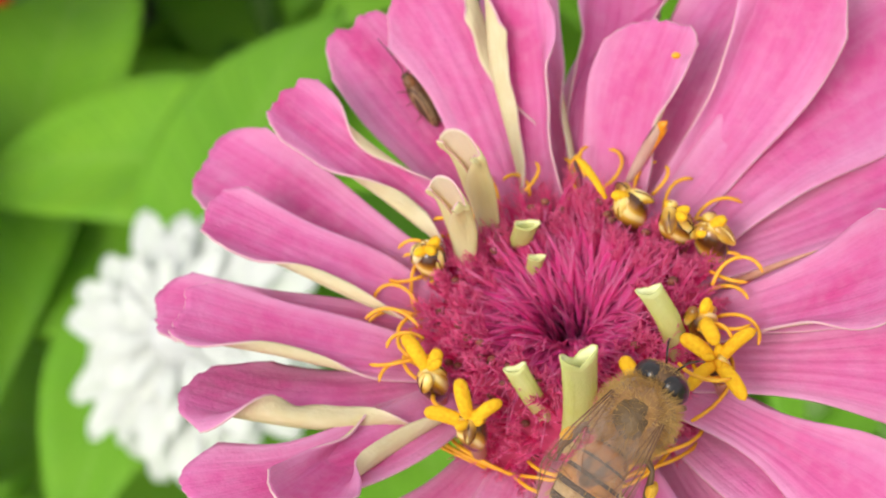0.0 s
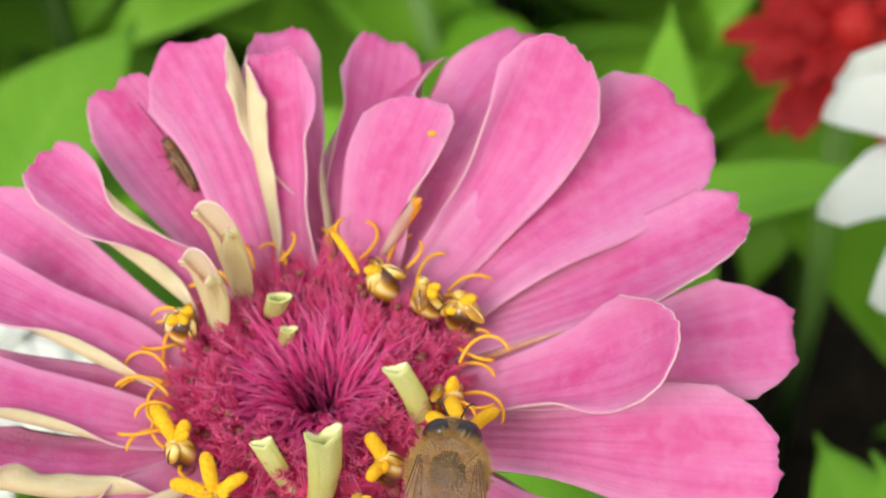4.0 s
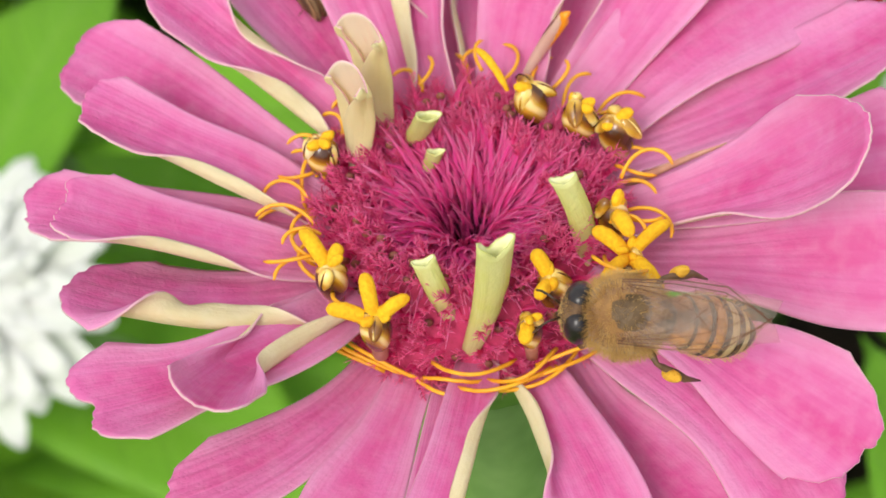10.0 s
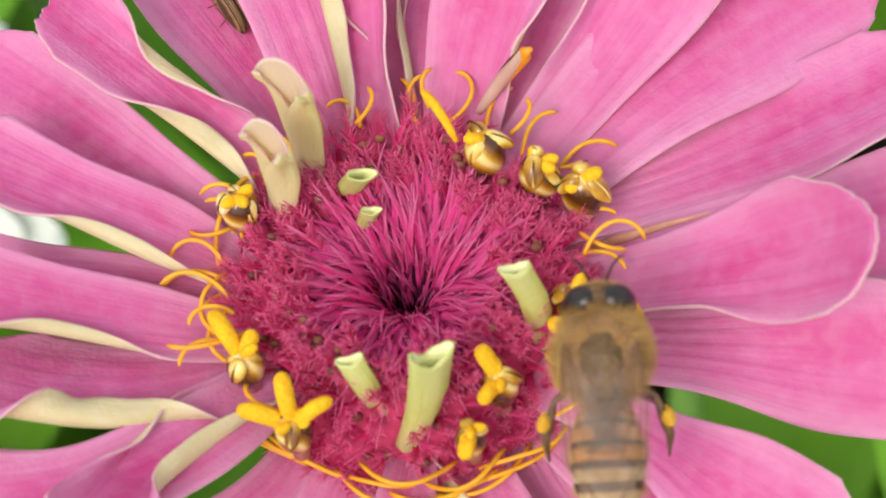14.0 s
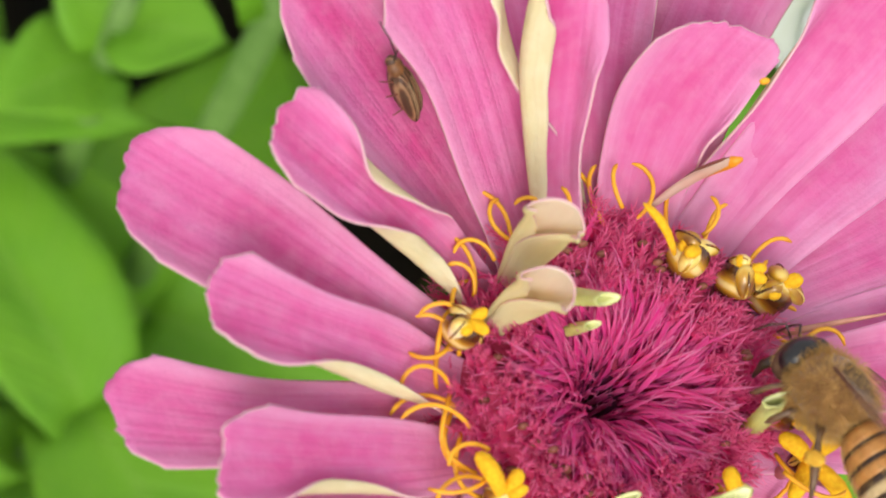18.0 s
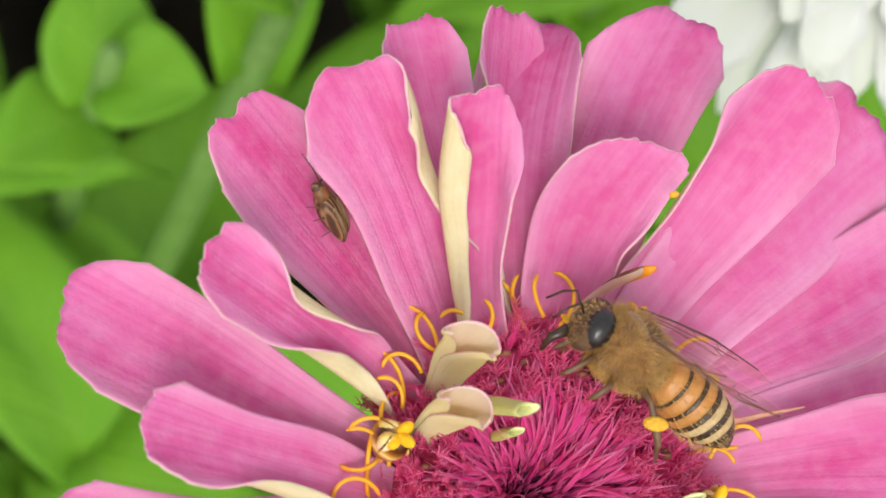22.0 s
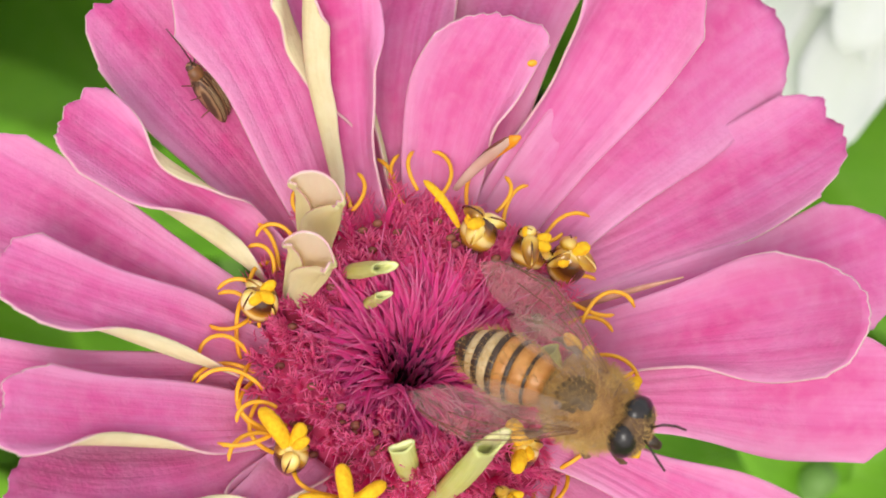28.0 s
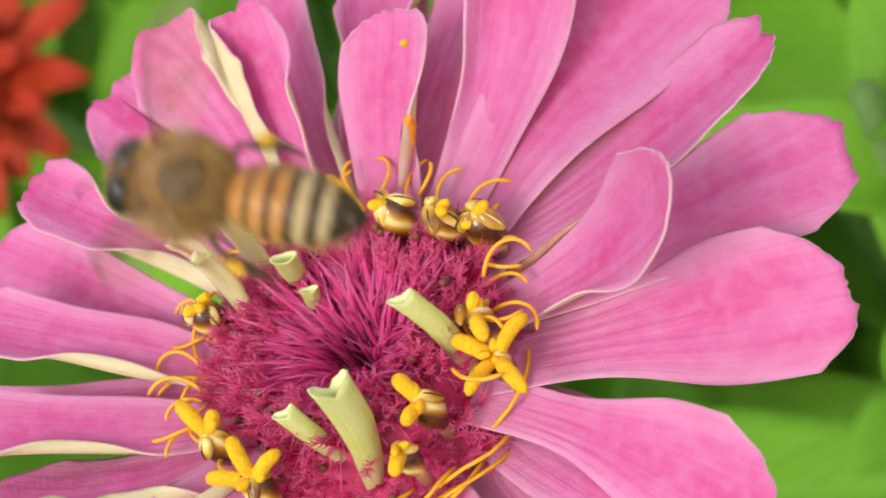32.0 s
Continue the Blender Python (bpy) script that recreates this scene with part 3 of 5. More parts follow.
ray_petal(52.3, (1.79, 2.01, 0.83), 0.82, level=0.064, roll=-16.0, arch=-0.11, sway=0.001, cup=34.7, curl_a=(60, 0.3, 0.85), seed=21, girth=(0.51, 0.66, 0.97, 1.08), rim_cut=(0.135, 0.058, 0.022, 0.005, 0.012, 0.029, 0.044, 0.088, 0.166))
ray_petal(69.1, (1.40, 2.73, 0.20), 0.94, level=-0.004, roll=29.8, arch=-0.005, sway=-0.046, cup=17.4, seed=22, girth=(0.52, 0.75, 0.84, 0.96), rim_cut=(0.197, 0.095, 0.035, 0.016, 0.018, 0.018, 0.018, 0.05, 0.129))
ray_petal(79.6, (0.71, 2.92, -0.32), 0.76, level=-0.049, roll=33.9, arch=0.108, sway=-0.1, cup=25.3, seed=23, girth=(0.52, 0.76, 0.93, 0.96), rim_cut=(0.168, 0.078, 0.024, 0.0, -0.002, 0.005, 0.03, 0.082, 0.17))
ray_petal(70.2, (0.74, 1.79, 0.61), 0.78, level=0.094, roll=3.2, arch=-0.072, sway=-0.08, cup=25.1, seed=24, strip=(0.6, 0.95), curl_b=(80, 0.35, 0.72), girth=(0.53, 0.72, 0.9, 0.85), rim_cut=(0.212, 0.13, 0.075, 0.035, 0.008, -0.011, -0.031, -0.045, -0.005))
ray_petal(84.8, (0.37, 2.96, -0.03), 0.76, level=-0.005, roll=-31.3, arch=-0.051, sway=-0.018, cup=23.4, seed=25, curl_a=(60, 0.1, 0.9), girth=(0.52, 0.76, 0.9, 0.93), rim_cut=(0.179, 0.081, 0.023, 0.016, 0.031, 0.028, 0.026, 0.054, 0.131))
ray_petal(89.8, (-0.40, 2.82, 0.26), 0.62, level=-0.003, roll=-2.4, arch=0.006, sway=-0.009, cup=32.0, seed=26, curl_b=(120, 0.0, 0.5), girth=(0.52, 0.8, 0.8, 1.0), rim_cut=(0.167, 0.079, 0.03, 0.024, 0.027, 0.025, 0.027, 0.052, 0.134))
ray_petal(102.1, (-0.31, 2.13, 0.81), 0.70, level=0.117, roll=0.4, arch=-0.052, sway=-0.023, cup=25.0, strip=(0.34, 0.70), curl_a=(136, 0.10, 1.12), curl_b=(70, 0.1, 0.8), seed=27, girth=(0.52, 0.7, 1.01, 0.93), rim_cut=(0.174, 0.087, 0.039, 0.03, 0.035, 0.013, 0.01, 0.068, 0.16))
ray_petal(111.4, (-0.95, 2.36, 0.63), 0.87, level=0.073, roll=6.6, arch=-0.028, sway=0.045, cup=18.1, strip=(0.36, 0.8), curl_b=(142, 0.38, 1.15), seed=28, girth=(0.52, 0.77, 0.86, 1.12), rim_cut=(0.155, 0.053, -0.006, -0.026, 0.002, 0.024, 0.04, 0.102, 0.194))
ray_petal(119.2, (-1.58, 2.30, 0.32), 0.80, level=-0.0, roll=-0.1, arch=-0.032, sway=0.02, cup=15.0, seed=29, girth=(0.52, 0.7, 0.97, 0.94), rim_cut=(0.146, 0.066, 0.019, 0.007, 0.039, 0.013, 0.028, 0.076, 0.174))
ray_petal(137.7, (-1.96, 1.41, 0.63), 0.63, level=0.104, roll=-4.1, arch=-0.012, sway=0.015, cup=32.3, strip=(0.32, 0.76), curl_a=(150, 0.15, 0.55), curl_b=(138, 0.36, 0.80), seed=30, girth=(0.52, 0.79, 0.83, 0.93), rim_cut=(0.141, 0.07, 0.039, 0.037, 0.039, 0.032, 0.059, 0.059, 0.109))


# the disc: a low ring with a deep pit in its middle
def disc_height(r, a=1.57):
    """Height of the disc; it falls away sooner on its side towards -y."""
    near = smooth(-math.sin(a), 0.1, 0.8)
    pit = -0.95 + 0.63 * smooth(r, 0.0, 0.20) + 0.22 * smooth(r, 0.10, 0.5)
    return pit - 0.55 * smooth(r, lerp(0.80, 0.66, near), lerp(1.08, 0.98, near)) + 0.02


def floor_height(r, a=1.57):
    """The bare floor under the scales; it lies lower where the long scales stand."""
    return disc_height(r, a) - 0.05 - 0.17 * (1 - smooth(r, 0.5, 0.62))


bm = bmesh.new()
DISC_X, DISC_Y = -0.01, 0.02
rings_n, seg = 22, 48
prev = None
for i in range(rings_n + 1):
    r = 1.05 * i / rings_n
    ring = []
    for k in range(seg):
        a = 2 * math.pi * k / seg
        q = P(DISC_X + r * math.cos(a), DISC_Y + r * math.sin(a), floor_height(r, a))
        q.z += 0.0004 * noise.noise(q * 700)
        ring.append(bm.verts.new(q))
    if prev:
        for k in range(seg):
            bm.faces.new([prev[k], ring[k], ring[(k + 1) % seg], prev[(k + 1) % seg]])
    prev = ring
bmesh.ops.remove_doubles(bm, verts=bm.verts, dist=1e-6)
part("disc", bm, M_DISC, flower, "dark magenta domed disc with a pit")
# purple sheet on the pit floor, its colour darkened for the deep shade
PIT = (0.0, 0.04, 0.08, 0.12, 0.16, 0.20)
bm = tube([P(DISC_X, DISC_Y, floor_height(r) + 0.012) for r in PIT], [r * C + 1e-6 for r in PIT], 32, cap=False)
part("pit", bm, M_PIT_SHADE, flower, "purple sheet in the pit of the disc, darkened as shade")


def blade(length, width, bend, forks, seed):
    """A narrow fringed scale that stands along +z and leans towards +x at its tip."""
    rnd = random.Random(seed)
    bm = bmesh.new()
    rows = []
    for i in range(7):
        s = i / 6
        w = width * (0.55 + 0.45 * math.sin(math.pi * min(1, s * 1.25))) * (1 - 0.85 * s ** 2.2)
        c = Vector((bend * length * s * s, 0, length * s * (1 - 0.15 * bend * s)))
        rows.append([c + Vector((-0.12 * w, -w, 0)), c + Vector((0.18 * w, 0, 0)), c + Vector((-0.12 * w, w, 0))])
    sheet(rows, 0.00006, bm)
    for k in range(forks):
        s = 0.55 + 0.4 * k / max(1, forks)
        side = 1 if k % 2 else -1
        c = Vector((bend * length * s * s, side * width * 0.3, length * s * 0.95))
        tip = c + Vector((rnd.uniform(-0.2, 0.5) * length * 0.3, side * width * rnd.uniform(1.2, 2.4), length * rnd.uniform(0.05, 0.22)))
        n0 = len(bm.faces)
        tube([c, (c + tip) / 2 + Vector((0, side * width * 0.2, 0)), tip], [width * 0.24, width * 0.20, width * 0.05], 3, bm)
        bm.faces.ensure_lookup_table()
        uv = bm.loops.layers.uv.verify()
        for f in bm.faces[n0:]:
            for lp in f.loops:
                lp[uv].uv = (0.3, 0.62 + 0.38 * k / max(1, forks))
    return bm


def scale_meshes(kind, length, width, bends, forks, material, count=6):
    return [link_mesh(kind, blade(length * (0.85 + 0.05 * k), width, bends[k % len(bends)], forks, 50 + k), [material, material, material]) for k in range(count)]


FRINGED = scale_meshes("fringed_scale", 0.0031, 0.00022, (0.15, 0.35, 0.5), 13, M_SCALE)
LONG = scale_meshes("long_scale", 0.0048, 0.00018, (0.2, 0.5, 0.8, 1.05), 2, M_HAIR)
rnd = random.Random(11)
scales = []
golden = math.pi * (3 - math.sqrt(5))


def set_scale(data, r, a, way, lean, scl, sunk=0.14):
    m = Matrix.Translation(P(DISC_X + r * math.cos(a), DISC_Y + r * math.sin(a), disc_height(r, a) - sunk)) @ Matrix.Rotation(way, 4, "Z") @ Matrix.Rotation(radians(lean), 4, "Y") @ Matrix.Rotation(rnd.uniform(-0.8, 0.8), 4, "Z") @ Matrix.Diagonal((scl, scl, scl, 1))
    scales.append((data, m))


# long thin scales: upright round the pit, further out they lie outwards
TUFTS = 820
for k in range(TUFTS):
    r = 0.05 + 0.45 * ((k + 0.5) / TUFTS) ** 0.75 + rnd.uniform(-0.02, 0.02)
    a = k * golden + rnd.uniform(-0.15, 0.15)
    lean = 2 + 54 * smooth(r, 0.04, 0.34) + rnd.uniform(-24, 16)
    set_scale(rnd.choice(LONG), r, a, a + 0.15 + rnd.uniform(-0.6, 0.6), lean, rnd.uniform(0.7, 1.15) * (0.55 + 0.45 * smooth(r, 0.05, 0.25)) * (1 - 0.38 * smooth(r, 0.30, 0.52)), 0.08)
# short fringed scales on the outer ring
FRINGES = 760
for k in range(FRINGES):
    r = math.sqrt(lerp(0.50 ** 2, 1.0, (k + 0.5) / FRINGES)) + rnd.uniform(-0.05, 0.02)
    a = k * golden + rnd.uniform(-0.15, 0.15)
    r = min(r, lerp(1.0, 0.92, smooth(-math.sin(a), 0.3, 0.8)))
    lean = 6 + 50 * smooth(r, 0.6, 1.0) + rnd.uniform(-18, 18)
    set_scale(rnd.choice(FRINGED), r, a, a + rnd.uniform(-0.9, 0.9), lean, rnd.uniform(0.7, 1.1))
rnd.shuffle(scales)
for data, m in scales[:300]:
    ob = new("scale", data)
    ob.parent = flower
    ob.matrix_basis = m
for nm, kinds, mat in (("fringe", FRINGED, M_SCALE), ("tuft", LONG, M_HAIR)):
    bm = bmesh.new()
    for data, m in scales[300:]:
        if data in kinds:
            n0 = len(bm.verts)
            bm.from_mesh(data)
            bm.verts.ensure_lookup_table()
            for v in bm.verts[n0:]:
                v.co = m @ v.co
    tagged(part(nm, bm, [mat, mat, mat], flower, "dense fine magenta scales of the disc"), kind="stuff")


for k in range(55):
    a = rnd.uniform(0, 2 * math.pi)
    r = rnd.uniform(0.62, 0.99)
    part("seed", blob(P(DISC_X + r * math.cos(a), DISC_Y + r * math.sin(a), disc_height(r, a) + rnd.uniform(0.02, 0.10)), (0.032 * C, 0.022 * C, 0.036 * C), sides=10, rings=7, rough=0.25), M_SEED, flower, "small brown unopened floret")


def tube_floret(name, foot, top, r0, r1, material, label="", lean=0.0, notch=0.5, face=-80):
    """A hollow, flattened floret tube, broad side towards face (degrees), with an open, notched mouth."""
    a, b = P(*foot), P(*top)
    d = b - a
    f = Vector((math.cos(radians(face)), math.sin(radians(face)), 0))
    f = (f - d * (f.dot(d) / d.length_squared)).normalized()
    e = d.normalized().cross(f)
    bm = bmesh.new()
    uv = bm.loops.layers.uv.new("UVMap")
    sides = 20

    def ring(s, r, flat):
        c = lerp(a, b, s) + e * (lean * C * math.sin(math.pi * s))
        verts = []
        for k in range(sides):
            t = 2 * math.pi * k / sides
            rib = 1 + 0.03 * math.cos(5 * t) + 0.10 * noise.noise(Vector((3 * math.cos(t), 3 * math.sin(t), 4 * s + top[0] * 9)))
            q = c + (e * math.cos(t) + f * (math.sin(t) * flat)) * (r * C * rib)
            q += d.normalized() * (notch * r1 * C * smooth(s, 0.8, 1.0) * (abs(math.cos(t)) - 0.6 + 0.25 * noise.noise(Vector((4 * math.cos(t), 4 * math.sin(t), top[1] * 7)))))
            verts.append(bm.verts.new(q))
        return verts

    stops = [(0, 0.75 * r0, 0.8), (0.2, lerp(0.8 * r0, r1, 0.3), 0.75), (0.4, lerp(r0, r1, 0.5), 0.68), (0.6, lerp(r0, r1, 0.75), 0.6), (0.8, 0.97 * r1, 0.5), (0.93, 1.0 * r1, 0.44), (1.0, 1.06 * r1, 0.42)]
    rings = [(ring(*q), q[0]) for q in stops] + [(ring(0.995, 0.94 * r1, 0.34), 1.0), (ring(0.9, 0.82 * r1, 0.30), 0.9), (ring(0.65, 0.45 * r1, 0.2), 0.65)]
    for n, ((lo, s0), (hi, s1)) in enumerate(zip(rings, rings[1:])):
        for k in range(sides):
            k2 = (k + 1) % sides
            face_ = bm.faces.new([lo[k], lo[k2], hi[k2], hi[k]])
            face_.material_index = 1 if n >= len(stops) else 0
            face_.smooth = True
            for lp, q in zip(face_.loops, ((k, s0), (k + 1, s0), (k + 1, s1), (k, s1))):
                lp[uv].uv = (0.5 + 0.35 * math.sin(2 * math.pi * q[0] / sides), q[1])
    bm.faces.new(rings[-1][0]).material_index = 1
    bmesh.ops.recalc_face_normals(bm, faces=bm.faces)
    return part(name, bm, [material, M_TUBE_IN], flower, label)


tube_floret("tube_floret", (-0.37, 0.62, -0.25), (-0.20, 0.40, 0.32), 0.07, 0.085, M_GREEN_TUBE, "pale green tubular floret with an open mouth")
tube_floret("tube_floret", (-0.26, 0.38, -0.25), (-0.18, 0.34, 0.02), 0.05, 0.060, M_GREEN_TUBE, "small round green floret bud")
tube_floret("tube_floret", (0.74, -0.34, -0.40), (0.64, -0.27, 0.42), 0.075, 0.085, M_GREEN_TUBE, "pale green tubular floret with an open mouth", lean=0.05)
tube_floret("tube_floret", (-0.02, -0.86, -0.55), (0.20, -0.81, 0.50), 0.085, 0.125, M_GREEN_TUBE, "tall pale green tubular floret", lean=0.05, notch=0.95, face=-65)
tube_floret("tube_floret", (-0.14, -0.74, -0.34), (-0.26, -0.68, 0.21), 0.065, 0.078, M_GREEN_TUBE, "pale green tubular floret with an open mouth")

# two pale young petals that stand up, folded like hoods
def hood(foot, top, wide, back, seed):
    """A young petal folded lengthwise: a flat back, and two edges folded over the front, the clockwise one as a broad flap whose edge
    slopes down from the top corner."""
    lo, hi = P(*foot), P(*top)
    b = Vector((math.cos(radians(back)), math.sin(radians(back)), 0))
    e = Vector((b.y, -b.x, 0))
    rows = []
    for i in range(30):
        s = i / 29
        wd = wide * lerp(0.50, 1.0, smooth(s, 0.0, 0.65)) * (1 + 0.28 * smooth(s, 0.65, 0.97)) * (1 - 0.10 * smooth(s, 0.93, 1.0)) * C
        dp = 0.030 * C * (1 + 0.5 * math.sin(3 * s + seed))
        c = lerp(lo, hi, s) + b * (0.06 * C * math.sin(math.pi * s)) + e * (0.015 * C * math.sin(5 * s + seed))
        flap_r = wd * lerp(1.85, 0.10, smooth(s, 0.42, 1.0))
        flap_l = wd * lerp(1.0, 0.22, smooth(s, 0.35, 0.95))
        line = []
        for k in range(7):
            q = 1 - k / 7
            line.append((-wd + flap_l * q, dp * (1.0 - 0.35 * q), q))
        for k in range(5):
            g = radians(90 + 180 * k / 4)
            line.append((-wd + 0.5 * dp * math.cos(g), 0.5 * dp * (1 + math.sin(g)), 0))
        for k in range(1, 9):
            v = k / 9 * 2 - 1
            line.append((wd * v, -0.25 * wd * (1 - v * v), 0))
        for k in range(5):
            g = radians(-90 + 180 * k / 4)
            line.append((wd + 0.5 * dp * math.cos(g), 0.5 * dp * (1 + math.sin(g)), 0))
        for k in range(1, 10):
            q = k / 9
            line.append((wd - flap_r * q, dp * (1.0 + 1.2 * math.sin(math.pi * q) + 0.7 * q), q))
        row = []
        for k, (x, y, q) in enumerate(line):
            n = noise.noise(Vector((s * 3.0, k * 0.22, seed)))
            edge = (-0.10 + 0.05 * n) * C * abs(x / wd) ** 3 * smooth(s, 0.75, 1.0)
            row.append(c + e * (x * (1 + 0.10 * n)) - b * (y + 0.25 * dp * n) + Vector((0, 0, edge - 0.06 * C * q * smooth(s, 0.6, 1.0))))
        rows.append(row[::-1])
    return part("hooded_petal", sheet(rows, 0.00012), [M_CURLIN, M_CURL, M_RIM], flower, "pale cream-green young petal folded upright")


hood((-0.53, 0.64, -0.30), (-0.61, 0.76, 0.90), 0.125, 62, 41)
hood((-0.71, 0.39, -0.30), (-0.68, 0.41, 0.84), 0.112, 58, 42)


def finger(at, way, length, width):
    """A plump, blunt yellow lobe."""
    d = way.normalized()
    pts = [at + d * (length * t) + Vector((0, 0, 1)) * (0.18 * length * math.sin(math.pi * t)) for t in (0, 0.15, 0.35, 0.6, 0.82, 0.94, 1.0)]
    return tube(pts, [(width * k, width * k * 0.85) for k in (0.55, 0.85, 1.0, 1.05, 0.95, 0.65, 0.15)], 12)


def gold_floret(at, out, seed, open_lobes=3, size=1.0, yellow=(), tall=0.35):
    """An opened disc floret: a fleshy tube with shiny golden lobes rolled back, and plump yellow lobes where it has them."""
    rnd = random.Random(seed)
    c = P(*at)
    floret = part("golden_floret", tube([c - Vector((0, 0, tall * C)), c - Vector((0, 0, tall * C * 0.5)), c - Vector((0, 0, 0.02 * C))], [0.05 * C * size, 0.06 * C * size, 0.085 * C * size], 12), M_CALYX, flower, "opened golden disc floret")
    R = 0.118 * C * size
    heart = c - Vector((0, 0, 0.06 * C))
    part("bulb", blob(heart - Vector((0, 0, 0.04 * C)), (0.19 * C * size, R * 0.86, R * 0.86), Matrix.Rotation(radians(-90), 3, "Y"), 16, 12, shape=lambda s: 1 + 0.30 * s), M_GOLD, floret, "swollen glossy golden brown bulb")
    for k in range(open_lobes):
        a = radians(out + 180 + k * 360 / open_lobes + rnd.uniform(-25, 25))
        o = Vector((math.cos(a), math.sin(a), 0))
        turn = Matrix.Rotation(a + rnd.uniform(-0.5, 0.5), 3, "Z") @ Matrix.Rotation(radians(rnd.uniform(25, 75)), 3, "Y")
        ctr = heart + o * (R * rnd.uniform(0.45, 0.66)) + Vector((0, 0, R * rnd.uniform(0.55, 1.15)))
        lobe = part("lobe", blob(ctr, (R * rnd.uniform(0.60, 0.80), R * rnd.uniform(0.36, 0.46), R * 0.34), turn, 14, 10, shape=lambda s: 1 - 0.25 * s), M_LOBE, floret, "glossy straw-coloured lobe")
        ridge = [ctr + turn @ Vector((R * 0.66 * math.cos(t), 0.0, R * 0.36 * math.sin(t))) for t in [radians(g) for g in range(10, 171, 20)]]
        part("seam", tube(ridge, [R * 0.05] * 9, 5), M_GOLD, lobe, "dark seam of the lobe")
    for k in range(3):
        a = rnd.uniform(0, 6.28)
        part("anther", blob(c + Vector((math.cos(a) * 0.045 * C, math.sin(a) * 0.045 * C, rnd.uniform(0.05, 0.13) * C)), (0.06 * C * size, 0.035 * C * size, 0.035 * C * size), Matrix.Rotation(a, 3, "Z") @ Matrix.Rotation(-0.5, 3, "Y"), 10, 8, rough=0.15), M_YELLOW, floret, "small yellow floret throat")
    for deg, elev, ln in yellow:
        a = radians(deg)
        w = Vector((math.cos(a) * math.cos(radians(elev)), math.sin(a) * math.cos(radians(elev)), math.sin(radians(elev))))
        part("yellow_lobe", finger(c, w, ln * C, 0.052 * C), M_YELLOW, floret, "plump bright yellow lobe")
    return floret


gold_floret((0.47, 0.67, 0.10), 60, 1, 3, 1.15)
gold_floret((0.78, 0.53, 0.06), 38, 2, 3, 1.15)
gold_floret((1.02, 0.45, -0.02), 20, 3, 3, 1.2)
gold_floret((-0.93, 0.39, 0.04), 155, 4, 3, 1.1)
gold_floret((0.95, -0.26, 0.0), -10, 5, 3, 1.0, ((-70, 20, 0.30),))
gold_floret((1.03, -0.54, -0.10), -25, 6, 2, 0.8, ((30, 25, 0.34), (-60, 5, 0.36), (150, 30, 0.30), (-130, 10, 0.30)))
gold_floret((-0.87, -0.57, -0.02), -150, 7, 3, 1.0, ((125, 30, 0.34), (60, 40, 0.2)))
gold_floret((-0.59, -0.95, -0.06), -125, 8, 3, 1.0, ((100, 50, 0.34), (165, 15, 0.32), (25, 25, 0.28)))
gold_floret((0.53, -0.69, -0.12), -55, 9, 3, 1.0, ((130, 50, 0.26), (-120, 25, 0.22)))
gold_floret((0.37, -0.98, -0.14), -65, 10, 3, 0.8, ((-100, 20, 0.2),))


def style(az, r0, z0, reach, turn, rise, seed, thick=0.0138):
    """A thin curling style branch at the rim of the disc."""
    rnd = random.Random(seed)
    a = radians(az)
    p = Vector((r0 * math.cos(a), r0 * math.sin(a), z0))
    spin = 1 if turn > 0 else -1
    head = a - spin * rnd.uniform(0.2, 1.3)
    pts = []
    n = 12
    for i in range(n):
        s = i / (n - 1)
        pts.append(P(*p))
        head += radians(turn) / n * (0.4 + 1.2 * s)
        up = rise * (1 - 1.9 * s)
        p = p + Vector((math.cos(head), math.sin(head), up)) * (reach / n)
    return part("style_branch", tube(pts, [thick * C] * (n - 2) + [thick * C * 1.05, thick * C * 0.5], 7), M_STYLE, flower)


rnd = random.Random(5)
for k in range(50):
    az = 360 * k / 50 + rnd.uniform(-5, 5)
    if 208 < az < 318:
        continue
    style(az, rnd.uniform(0.95, 1.04), rnd.uniform(-0.20, 0.05), rnd.uniform(0.30, 0.50), rnd.choice((-1, 1)) * rnd.uniform(70, 170), rnd.uniform(0.2, 0.8), k)



def rim_style(az, span, r, z, seed):
    """A long style branch that lies along the rim of the disc."""
    rnd = random.Random(seed)
    pts = []
    for i in range(12):
        s = i / 11
        a = radians(az + span * s)
        rr = r + 0.10 * math.sin(math.pi * s) + 0.03 * math.sin(5 * s + seed)
        pts.append(P(rr * math.cos(a), rr * math.sin(a), z + 0.10 * math.sin(math.pi * s * 1.2) + rnd.uniform(-0.005, 0.005)))
    return part("style_branch", tube(pts, [0.0142 * C] * 10 + [0.015 * C, 0.008 * C], 7), M_STYLE, flower)


for k in range(13):
    rim_style(-150 + 9.0 * k, rnd.choice((-1, 1)) * rnd.uniform(26, 42), rnd.uniform(1.03, 1.13), rnd.uniform(-0.66, -0.46), 70 + k)
for k in range(6):
    rim_style(150 + 13 * k, rnd.choice((-1, 1)) * rnd.uniform(16, 26), rnd.uniform(1.0, 1.06), rnd.uniform(-0.22, -0.08), 90 + k)

